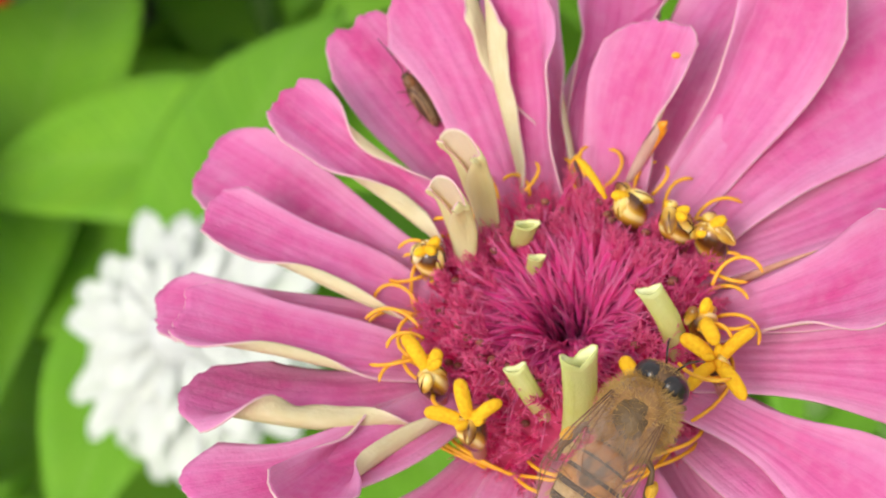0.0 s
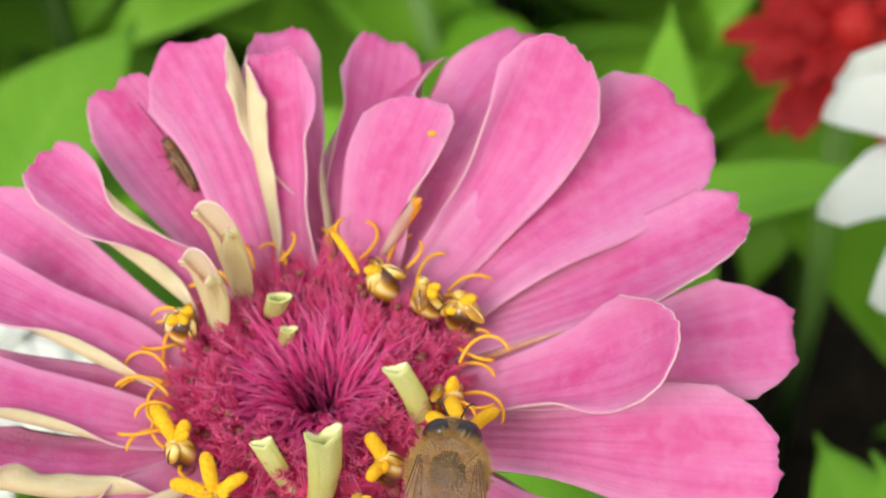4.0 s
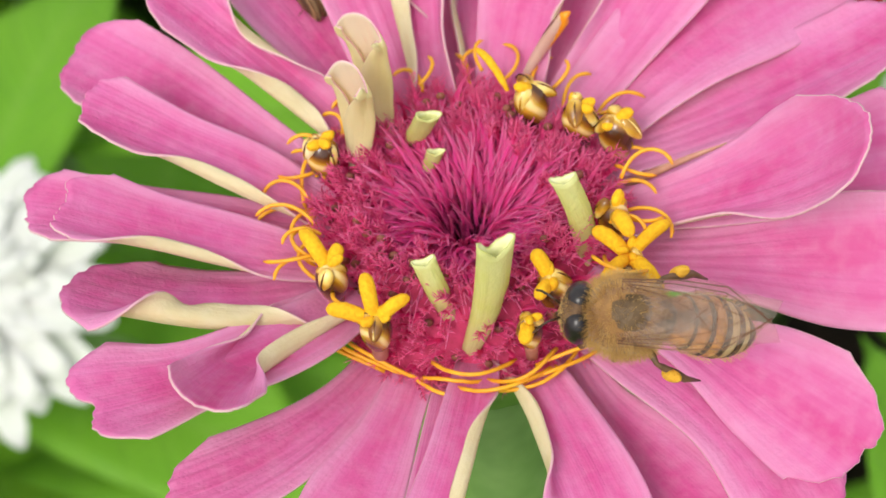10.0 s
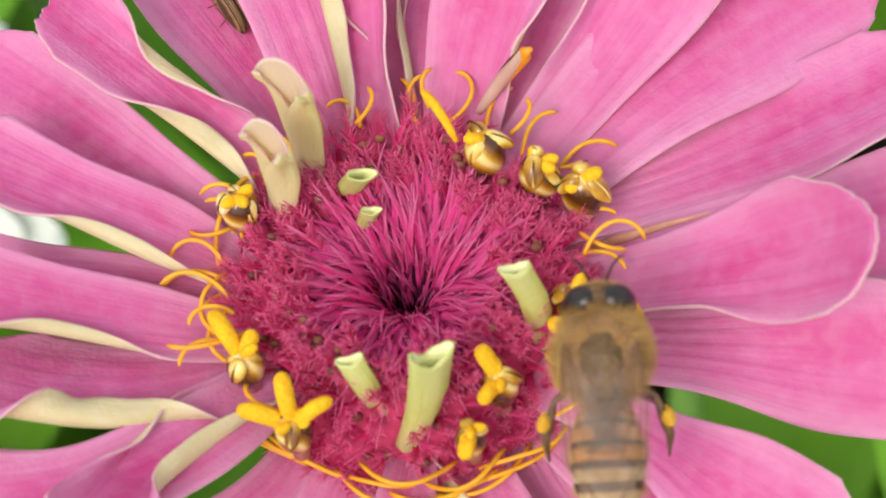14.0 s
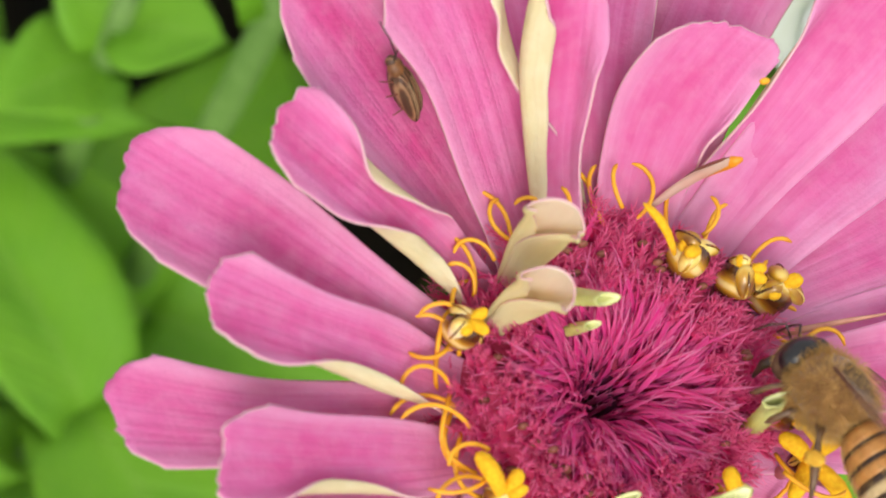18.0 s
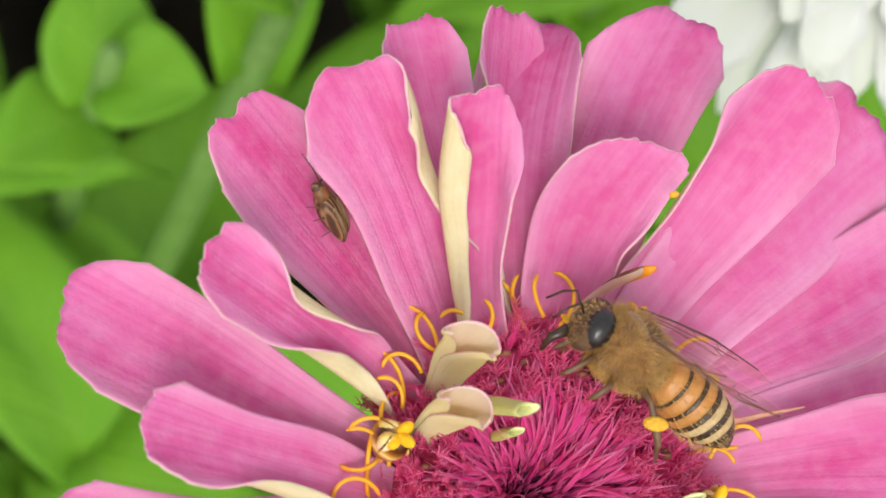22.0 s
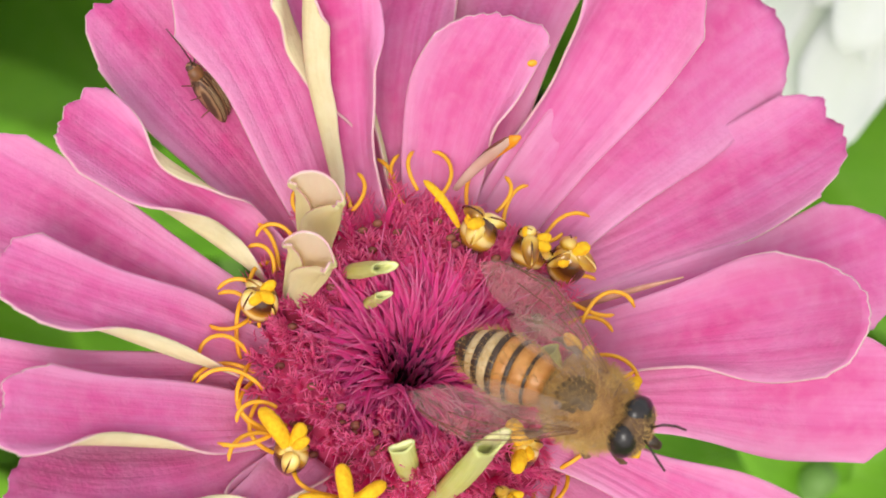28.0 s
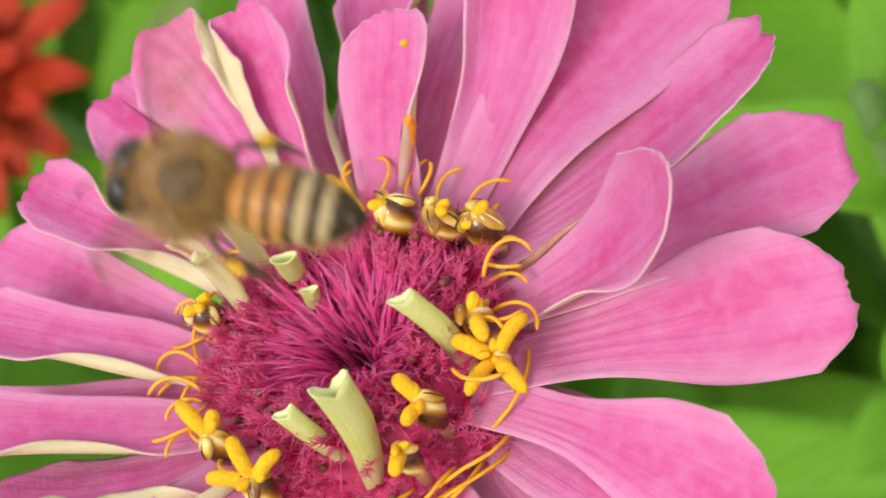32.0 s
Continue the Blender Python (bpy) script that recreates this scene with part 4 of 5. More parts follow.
# a thin withered floret that stands before the folded petal, with an orange edge and tip
lo, hi = P(0.42, 1.06, -0.15), P(0.72, 1.13, 0.37)
across = Vector((0.78, -0.30, -0.42)).normalized()
lift = (hi - lo).cross(across).normalized()
rows = []
for i in range(14):
    s = i / 13
    w = 0.036 * C * math.sin(math.pi * (0.10 + 0.72 * s)) ** 0.8
    rows.append([lerp(lo, hi, s) + across * (w * v) + lift * (0.7 * w * v * v + 0.02 * C * math.sin(math.pi * s)) for v in (-1, -0.6, -0.2, 0.2, 0.6, 1)])
withered = part("withered_floret", sheet(rows, 0.00010), [M_WITHER, M_WITHER, M_WITHER], flower, "withered translucent floret with an orange tip")
part("brown_edge", tube([rows[k][0] for k in (6, 8, 10, 12, 13)], [0.004 * C, 0.011 * C, 0.013 * C, 0.012 * C, 0.004 * C], 7), M_SEED, withered, "dark red-brown dried edge")
part("orange_edge", tube([rows[k][5] for k in (4, 6, 8, 10, 12)] + [hi, hi + (hi - lo).normalized() * 0.05 * C + across * 0.02 * C], [0.006 * C, 0.010 * C, 0.015 * C, 0.024 * C, 0.032 * C, (0.026 * C, 0.036 * C), 0.012 * C], 9), M_ORANGETIP, withered, "bright orange edge and tip")
part("bract", tube([P(1.05, 0.26, -0.38), P(1.25, 0.262, -0.27), P(1.50, 0.258, -0.12), P(1.72, 0.25, 0.0)], [(0.03 * C, 0.015 * C), (0.028 * C, 0.014 * C), (0.02 * C, 0.012 * C), (0.006 * C, 0.006 * C)], 8), M_CALYX, flower, "thin withered brown bract between petals")
part("pollen_spot", blob(P(0.85, 1.49, 0.67), (0.032 * C, 0.02 * C, 0.03 * C), rough=0.3, sides=10, rings=8), M_STYLE, flower, "orange pollen speck")

part("style_branch", finger(P(0.32, 0.66, 0.20), Vector((-0.17, 0.24, 0.12)), 0.36 * C, 0.028 * C), M_YELLOW, flower, "stout yellow style branch")

# calyx and stem below the head
bm = bmesh.new()
tube([P(0, 0, -1.75), P(0, 0, -1.5), P(0, 0, -1.25), P(0, 0, -0.95), P(0, 0, -1.08)], [0.3 * C, 0.70 * C, 0.90 * C, 0.90 * C, 0.6 * C], 28, bm)
part("calyx", bm, M_STEM, flower, "green cup of scales under the head")
part("stem", tube([Vector((0.015, 0.01, 0.0)), Vector((0.012, 0.004, 0.15)), Vector((0.002, 0, 0.35)), P(0, 0, -1.7)], [0.004, 0.0038, 0.0032, 0.0035], 12), M_STEM, flower, "straight green stem")


# ---- the bee ----
def bee_pose(x, y, z, yaw, pitch, roll=0.0):
    q = P(x, y, z)
    return pose(q.x, q.y, q.z, roll, -pitch, yaw)


bee = tagged(empty("honey_bee"), "brown honey bee with striped abdomen and clear wings", "bee")


def build_bee():
    thorax = part("thorax", blob((0, 0, 0), (0.0026, 0.00235, 0.0020), rough=0.05), M_FUZZ, bee, "furry tan thorax")
    part("shield", blob((-0.0002, 0, 0.00052), (0.0019, 0.00172, 0.00158), rough=0.05), M_SHIELD, thorax, "dark bare patch on the back")
    rnd = random.Random(3)
    bm = bmesh.new()
    for k in range(7000):
        u, a = rnd.uniform(-1, 1), rnd.uniform(0, 2 * math.pi)
        d = Vector((u, math.cos(a) * math.sqrt(1 - u * u), math.sin(a) * math.sqrt(1 - u * u)))
        if d.z > 0.62 and math.hypot(d.x, d.y) < 0.60 and rnd.random() < 0.72:
            continue
        p = Vector((d.x * 0.00255, d.y * 0.0023, d.z * 0.00195))
        w = (d + Vector((rnd.uniform(-0.5, 0.2), rnd.uniform(-0.4, 0.4), rnd.uniform(-0.4, 0.4)))).normalized()
        tube([p, p + w * rnd.uniform(0.0003, 0.00075)], [0.000015, 0.000005], 3, bm, cap=False)
    tagged(part("thorax_fur", bm, M_HAIRS, thorax, "fine golden hairs"), kind="stuff")
    head = part("head", blob((0.0028, 0, -0.0003), (0.00105, 0.00178, 0.00160), rough=0.05), M_HEAD, bee, "brown furry head")
    bm = bmesh.new()
    for k in range(1400):
        u, a = rnd.uniform(-1, 1), rnd.uniform(0, 2 * math.pi)
        d = Vector((u, math.cos(a) * math.sqrt(1 - u * u), math.sin(a) * math.sqrt(1 - u * u)))
        p = Vector((0.0028 + d.x * 0.00104, d.y * 0.00176, -0.0003 + d.z * 0.00158))
        if abs(p.y) > 0.0003 and d.x < 0.45:
            continue
        tube([p, p + (d + Vector((0.3, rnd.uniform(-0.3, 0.3), rnd.uniform(-0.3, 0.3)))).normalized() * rnd.uniform(0.00010, 0.00024)], [0.000016, 0.000005], 3, bm, cap=False)
    tagged(part("head_fur", bm, M_HAIRS, head, "short golden hairs"), kind="stuff")
    for s in (-1, 1):
        part("eye", blob((0.00268, s * 0.00092, 0.00018), (0.00090, 0.00090, 0.00126), Matrix.Rotation(radians(s * 30), 3, "X")), M_EYE, head, "glossy black compound eye")
        part("antenna", tube([Vector((0.0038, s * 0.0004, 0.0002)), Vector((0.0045, s * 0.0008, 0.0007)), Vector((0.0050, s * 0.0011, 0.0001)), Vector((0.0054, s * 0.0013, -0.0009))], [0.00007, 0.00007, 0.00008, 0.00007], 7), M_DARK, head, "thin black antenna")
    part("mouthparts", tube([Vector((0.0036, 0, -0.0012)), Vector((0.0041, 0, -0.0022)), Vector((0.0040, 0, -0.0032))], [0.0004, 0.0003, 0.00012], 8), M_DARK, head)
    # abdomen: six overlapping rings, each a tan front and a dark hind band
    abdomen = part("abdomen", blob((-0.0026, 0, -0.0002), (0.0008, 0.0010, 0.0010)), M_DARK, bee, "tan abdomen with dark bands")
    n = 6
    def half(s):
        return 0.00194 * (math.sin(math.pi * (0.20 + 0.80 * s) ** 1.15) ** 0.62 if s < 0.995 else 0.03)
    for k in range(n):
        s0, s1 = k / n, (k + 1) / n
        def at(s):
            return Vector((-0.0026 - 0.0064 * s, 0, -0.0002 - 0.0009 * s * s))
        cut = (0.86, 0.78, 0.68, 0.60, 0.56, 0.3)[k]
        front = [lerp(s0, s1, t) for t in (0.0, cut * 0.35, cut * 0.7, cut + 0.02)]
        hind = [lerp(s0, s1, t) for t in (cut, lerp(cut, 1, 0.5), 1.0, 1.03)]
        m1 = M_FELT if k >= 3 else M_BAND
        last = k == n - 1
        part("tan_ring", tube([at(s) for s in front], [(half(s) * 0.985 + 0.00004, half(s) * 0.93) for s in front], 24), M_DARK if last else m1, abdomen, "tan abdominal band")
        part("dark_ring", tube([at(s) for s in hind], [(max(0.0002, half(min(s, 1))) * lerp(1.0, 1.03, j / 3) + 0.00002, max(0.0002, half(min(s, 1))) * 0.95) for j, s in enumerate(hind)], 24), M_DARK if k > 3 else M_BANDDARK, abdomen, "dark brown abdominal band")
    bm = bmesh.new()
    for k in range(700):
        s = rnd.uniform(0.02, 0.9)
        a = rnd.uniform(0, 2 * math.pi)
        r = half(s)
        p = Vector((-0.0026 - 0.0064 * s, math.cos(a) * r, math.sin(a) * r * 0.95 - 0.0002 - 0.0009 * s * s))
        w = Vector((-1, math.cos(a) * 0.7, math.sin(a) * 0.7)).normalized()
        tube([p, p + w * rnd.uniform(0.0003, 0.0006)], [0.00002, 0.000006], 3, bm, cap=False)
    tagged(part("abdomen_fur", bm, M_HAIRS, abdomen, "short pale hairs"), kind="stuff")
    # legs: femur, tibia and foot in one bent limb, hind ones with a pollen load
    for s in (-1, 1):
        for name, x, kx, fx, r, out in (("fore_leg", 0.0013, 0.0022, 0.0028, 0.00016, 0.0016), ("middle_leg", 0.0, 0.0003, 0.0007, 0.00018, 0.0022), ("hind_leg", -0.0012, -0.0022, -0.0040, 0.00026, 0.0021)):
            if name == "hind_leg":
                knee, heel, toe = Vector((-0.0021, s * 0.0026, -0.0010)), Vector((-0.0038, s * 0.0032, -0.0024)), Vector((-0.0047, s * 0.0031, -0.0036))
                leg = part(name, tube([Vector((x, s * 0.0010, -0.0014)), Vector((-0.0017, s * 0.0020, -0.0009)), knee, lerp(knee, heel, 0.2), lerp(knee, heel, 0.7), heel, lerp(heel, toe, 0.3), toe], [r * 0.7, r * 1.0, r * 0.6, r * 0.8, r * 1.15, r * 0.9, r * 0.7, r * 0.2], 9), M_LEG, bee, "jointed dark brown leg")
                part("pollen_load", blob(lerp(knee, heel, 0.55) + Vector((0, s * 0.00022, 0.0001)), (0.00075, 0.00040, 0.00045), Matrix.Rotation(radians(-s * 20), 3, "Z") @ Matrix.Rotation(radians(35), 3, "Y"), rough=0.15), M_POLLEN, leg, "orange pollen load")
                continue
            part(name, tube([Vector((x, s * 0.0010, -0.0014)), Vector((lerp(x, kx, 0.5), s * out * 0.65, -0.0012)), Vector((kx, s * out, -0.0019)), Vector((lerp(kx, fx, 0.6), s * out * 1.05, -0.0028)), Vector((fx, s * out * 1.0, -0.0032))], [r * 0.8, r * 1.2, r, r * 1.15, r * 0.4], 9), M_LEG, bee, "jointed dark brown leg")
    wings = []
    for s, name in ((1, "wing_left"), (-1, "wing_right")):
        wing = part("wing", wing_mesh(s, 0.0094, 0.0030), M_WING, bee, "clear amber-veined forewing")
        hind = part("hind_wing", wing_mesh(s, 0.0062, 0.0022, 0.0012, -0.00012), M_WING, wing, "small clear hind wing")
        veins = bmesh.new()
        # (along, across) places: leading edge, three long veins, four cross veins
        for thick, pts in ((1.5, ((0.0, 0.08), (0.3, 0.05), (0.6, 0.03), (0.92, 0.04))), (1.2, ((0.0, 0.3), (0.3, 0.2), (0.6, 0.16), (0.85, 0.06))), (1.0, ((0.02, 0.4), (0.3, 0.42), (0.55, 0.44), (0.78, 0.40))), (0.9, ((0.03, 0.5), (0.3, 0.66), (0.5, 0.76), (0.62, 0.92))), (0.8, ((0.42, 0.18), (0.46, 0.43))), (0.8, ((0.62, 0.16), (0.64, 0.43))), (0.8, ((0.40, 0.43), (0.38, 0.70))), (0.8, ((0.60, 0.44), (0.66, 0.74)))):
            tube([wing_point(s, 0.0094, 0.0030, u, v) + Vector((0, 0, 0.00003)) for u, v in pts], [0.000033 * thick] * len(pts), 4, veins)
        part("vein", veins, M_WINGVEIN, wing, "brown wing veins")
        wing.location = (0.0004, s * 0.0012, 0.0017)
        wings.append(wing)
    return wings + [abdomen]


def wing_point(s, length, width, u, v, inner=0.0, drop=0.0):
    """A place on a wing that points along -x: u from root to tip, v from the leading to the hind edge."""
    w = width * (0.22 + 0.78 * smooth(u, 0.0, 0.6)) * math.sqrt(max(0.02, 1 - u ** 5))
    lead = 0.0006 * math.sin(math.pi * u) - inner
    return Vector((-u * length + 0.10 * length * (v - 0.5) * u, s * (0.0004 + lead + w * (0.58 - v)), drop + 0.00015 * math.sin(v * 8) * (1 - u)))


def wing_mesh(s, length, width, inner=0.0, drop=0.0):
    """A thin wing, broad and rounded beyond its middle."""
    rows = [[wing_point(s, length, width, i / 16, v, inner, drop) for v in (0, 0.2, 0.4, 0.6, 0.8, 1.0)] for i in range(17)]
    bm = bmesh.new()
    if s < 0:
        rows = [list(reversed(r)) for r in rows]
    sheet(rows, 0.00002, bm)
    for f in bm.faces:
        f.material_index = 0
    return bm


wing_left, wing_right, abdomen = build_bee()


# ---- the small beetle on a petal ----
def build_beetle():
    head, tail = P(-1.23, 1.92, 0.24), P(-1.04, 1.70, -0.09)
    d = (head - tail).normalized()
    up = (Vector((0.35, 0.15, 1)) - d * Vector((0.35, 0.15, 1)).dot(d)).normalized()
    beetle = empty("leaf_beetle", tail)
    m = Matrix((d, up.cross(d), up)).transposed().to_4x4()
    m.translation = head * 0.44 + tail * 0.56 + up * 0.0006
    beetle.matrix_world = m @ Matrix.Diagonal((1.0, 0.80, 0.95, 1))
    tagged(beetle, "small striped brown beetle resting on a petal", "beetle")
    part("body", blob((0, 0, 0), (0.0019, 0.0009, 0.0007)), M_BEETLE, beetle)
    for s in (-1, 1):
        cover = part("wing_case", blob((-0.0005, s * 0.00045, 0.0003), (0.0018, 0.0006, 0.0005)), M_BEETLE, beetle, "brown striped wing case")
        for k in (-0.5, 0.0, 0.45, 0.85):
            part("stripe", tube([Vector((x, s * (0.00045 + 0.0004 * (k - 0.3)), 0.0003 + 0.0005 * math.sqrt(max(0, 1 - ((x + 0.0005) / 0.0018) ** 2)) * math.sqrt(max(0.05, 1 - (k - 0.3) ** 2)))) for x in (-0.0020, -0.0012, -0.0004, 0.0006)], [0.00004, 0.00008, 0.00008, 0.00004], 5), M_BEETLE_PALE, cover, "pale stripe")
        part("antenna", tube([Vector((0.0021, s * 0.0002, 0.0002)), Vector((0.0028, s * 0.0005, 0.0006)), Vector((0.0042, s * 0.0009, 0.0008)), Vector((0.0056, s * 0.0010, 0.0006))], [0.00006, 0.00005, 0.00005, 0.00004], 5), M_DARK, beetle, "thin dark antenna")
        for x, f in ((0.0009, 0.0014), (0.0002, 0.0002), (-0.0006, -0.0012)):
            part("leg", tube([Vector((x, s * 0.0005, -0.0003)), Vector((lerp(x, f, 0.5), s * 0.0010, 0.0)), Vector((f, s * 0.0012, -0.0007))], [0.00007, 0.00006, 0.00004], 5), M_SEED, beetle, "thin brown leg")
    part("pronotum", blob((0.0015, 0, 0.0001), (0.0006, 0.00075, 0.0005), rough=0.15), M_COLLAR, beetle, "reddish brown collar")
    part("head", blob((0.0020, 0, 0), (0.00035, 0.00045, 0.0004)), M_BEETLE, beetle)


build_beetle()


# ---- the bed around: soil, leafy plants, other flower heads ----
def ground():
    bm = bmesh.new()
    n = 60
    grid = {}
    for i in range(n + 1):
        for j in range(n + 1):
            u, v = 2 * i / n - 1, 2 * j / n - 1
            x, y = 40 * u * abs(u) ** 3 + 0.4 * u, 40 * v * abs(v) ** 3 + 0.4 * v
            grid[i, j] = bm.verts.new((x, y, 0.012 * noise.noise(Vector((x * 9, y * 9, 0)))))
    for i in range(n):
        for j in range(n):
            bm.faces.new([grid[i, j], grid[i + 1, j], grid[i + 1, j + 1], grid[i, j + 1]])
    ob = part("ground", bm, M_SOIL)
    tagged(ob, "dark damp garden soil", "ground", kind="structure")


ground()


def leaf_mesh(length, width, droop, seed):
    rnd = random.Random(seed)
    rows = []
    for i in range(13):
        s = i / 12
        w = width * 0.5 * (math.sin(math.pi * (0.10 + 0.90 * s) ** 0.8) ** 0.85 + 0.02)
        c = Vector((length * s, 0, length * (0.30 * s - droop * s * s)))
        row = []
        for k in range(-4, 5):
            v = k / 4
            row.append(c + Vector((-0.04 * length * abs(v), -w * v, w * (0.25 * abs(v) + 0.05 * math.sin(9 * s + 5 * v + seed)))))
        rows.append(row)
    return link_mesh("leaf", sheet(rows, 0.0003), [M_LEAF, M_LEAF, M_LEAF])


LEAVES = [leaf_mesh(0.074 + 0.012 * (k % 4), 0.030 + 0.007 * (k % 3), 0.25 + 0.12 * (k % 3), k) for k in range(6)]


def leafy_plant(x, y, height, seed, pairs=6):
    rnd = random.Random(seed)
    plant = tagged(empty("leafy_plant", (x, y, 0)), "leafy green zinnia plant with paired oval leaves", "plant", group="plants in the bed")
    lx, ly = rnd.uniform(-0.03, 0.03), rnd.uniform(-0.03, 0.03)
    part("stem", tube([Vector((0, 0, 0)), Vector((lx * 0.4, ly * 0.4, height * 0.5)), Vector((lx, ly, height))], [0.004, 0.0035, 0.002], 8), M_STEM, plant)
    turn = rnd.uniform(0, 180)
    for k in range(pairs):
        s = 0.25 + 0.75 * (k + 1) / pairs
        turn += 90 + rnd.uniform(-15, 15)
        for side in (0, 180):
            ob = new("leaf", rnd.choice(LEAVES))
            ob.parent = plant
            scl = rnd.uniform(0.8, 1.2) * (1.1 - 0.4 * max(0, s - 0.6))
            ob.matrix_basis = Matrix.Translation((lx * s, ly * s, height * s)) @ Matrix.Rotation(radians(turn + side), 4, "Z") @ Matrix.Rotation(radians(rnd.uniform(-15, 15)), 4, "X") @ Matrix.Diagonal((scl, scl, scl, 1))
    return plant


rnd = random.Random(21)
spots = []
for i in range(-6, 7):
    for j in range(-6, 9):
        x, y = i * 0.062 + rnd.uniform(-0.018, 0.018), j * 0.062 + rnd.uniform(-0.018, 0.018)
        # a bare hollow on one side, thick growth on the other
        hollow = smooth(math.hypot(x - 0.070, (y - 0.155) / 2.0), 0.085, 0.055)
        thick = smooth(x - 0.3 * y, 0.03, -0.08)
        if math.hypot(x, y) < 0.035 or rnd.random() < 1.2 * hollow or (0.015 < x < 0.12 and 0.08 < y < 0.25) or (0.0 < x < 0.10 and 0.14 < y < 0.32 and rnd.random() < 0.7):
            continue
        spots.append((x, y, rnd.uniform(0.19, 0.28) + 0.09 * thick - 0.06 * hollow))
spots += [(-0.005, 0.075, 0.27)]
for k, (x, y, high) in enumerate(spots):
    if math.hypot(x + 0.003, y - 0.174) < 0.015:
        continue
    leafy_plant(x, y, high, 100 + k, 4)


def far_foliage():
    """The rest of the bed, beyond what the camera comes near: a carpet of the same leaves."""
    rnd = random.Random(77)
    bm = bmesh.new()
    for k in range(2600):
        x, y = rnd.uniform(-1.3, 1.3), rnd.uniform(-1.2, 1.5)
        if -0.41 < x < 0.41 and -0.41 < y < 0.53:
            continue
        n0 = len(bm.verts)
        bm.from_mesh(rnd.choice(LEAVES))
        bm.verts.ensure_lookup_table()
        scl = rnd.uniform(0.9, 1.5)
        m = Matrix.Translation((x, y, rnd.uniform(0.04, 0.30))) @ Matrix.Rotation(rnd.uniform(0, 6.28), 4, "Z") @ Matrix.Rotation(radians(rnd.uniform(-25, 25)), 4, "X") @ Matrix.Diagonal((scl, scl, scl, 1))
        for v in bm.verts[n0:]:
            v.co = m @ v.co
    ob = part("foliage", bm, [M_LEAF, M_LEAF, M_LEAF])
    tagged(ob, "green leaves of the flower bed beyond the near plants", "foliage", kind="stuff")


far_foliage()


def near_leaf(plant, foot, tip, width, seed):
    """A long pointed leaf from the plant's stem to its tip."""
    a, b = P(*foot), P(*tip)
    d = b - a
    ob = new("leaf", leaf_mesh(d.length, width, 0.30, seed))
    ob.parent = plant
    m = Matrix.Rotation(math.atan2(d.y, d.x), 4, "Z") @ Matrix.Rotation(-math.atan2(d.z, math.hypot(d.x, d.y)), 4, "Y")
    ob.matrix_basis = Matrix.Translation(a - plant.location) @ m


def tall_plant(x, y, top, leaves, label):
    """A taller plant that carries the leaves close below the flower."""
    base = P(x, y, 0)
    plant = tagged(empty("leafy_plant", (base.x, base.y, 0)), label, "plant", group="plants in the bed")
    part("stem", tube([Vector((0, 0, 0)), Vector((0.003, 0.002, 0.2)), Vector((0, 0, Z0 + top * C))], [0.004, 0.0035, 0.002], 8), M_STEM, plant)
    for k, (foot_z, tip, width) in enumerate(leaves):
        near_leaf(plant, (x, y, foot_z), tip, width, 60 + k)
    return plant


tall_plant(2.3, 8.2, -9.0, ((-13.5, (2.75, 12.8, -10.3), 0.016), (-9.6, (5.4, 8.2, -8.8), 0.010), (-11.0, (0.2, 9.4, -10.0), 0.015)), "leafy plant with long pointed blue-green leaves")
tall_plant(6.2, 1.4, -10.0, ((-10.5, (4.7, 4.4, -8.8), 0.016), (-13.0, (4.4, 6.8, -12.4), 0.026), (-11.0, (3.2, 0.0, -10.2), 0.018), (-11.5, (9.0, 2.6, -11.0), 0.018)), "leafy plant with broad mid-green leaves")


tall_plant(1.2, 10.0, -17.0, ((-18.0, (2.7, 9.4, -17.4), 0.018), (-19.0, (1.6, 12.4, -18.4), 0.018), (-19.5, (-0.8, 9.0, -18.6), 0.018)), "low leafy plant with small mid-green leaves")


def zinnia_head(name, label, x, y, z, radius, petals, mats, tilt=(0, 0), seed=0, layers=2, rise=0.10, loose=0.1, slim=1.0):
    """A double flower head: rows of petals, the inner ones shorter and steeper."""
    rnd = random.Random(seed)
    head = tagged(empty(name, (x, y, z)), label, "flower", group="other flowers in the bed")
    head.rotation_euler = (radians(tilt[0]), radians(tilt[1]), 0)
    for layer in range(layers):
        rr = radius * (1 - 0.17 * layer)
        for k in range(petals):
            a = 2 * math.pi * (k + 0.5 * layer) / petals + rnd.uniform(-1, 1) * loose
            reach = rr * rnd.uniform(1 - 1.6 * loose, 1.03)
            base = Vector((0.16 * radius * math.cos(a), 0.16 * radius * math.sin(a), 0.002 * layer))
            tip = Vector((reach * math.cos(a), reach * math.sin(a), rise * radius * layer + rnd.uniform(-1.6, 0.8) * loose * radius))
            rows = petal_rows(base, tip, slim * 2.0 * math.pi * rr / petals, arch=0.10, cup=rnd.uniform(10, 34), roll=rnd.uniform(-18, 18), seed=seed * 50 + k + layer, nu=10, nv=7, round_tip=0.28)
            part("petal", sheet(rows, 0.0002), mats, head)
    part("disc", blob((0, 0, 0.004), (radius * 0.2, radius * 0.2, 0.006), rough=0.2), mats[-1], head, "pale heart of young petals")
    part("stem", tube([Vector((0, 0, 0)), Vector((0.004, 0.004, -z * 0.5)), Vector((0.0, 0.0, -z + 0.002))], [0.0025, 0.003, 0.0035], 8), M_STEM, head)
    return head


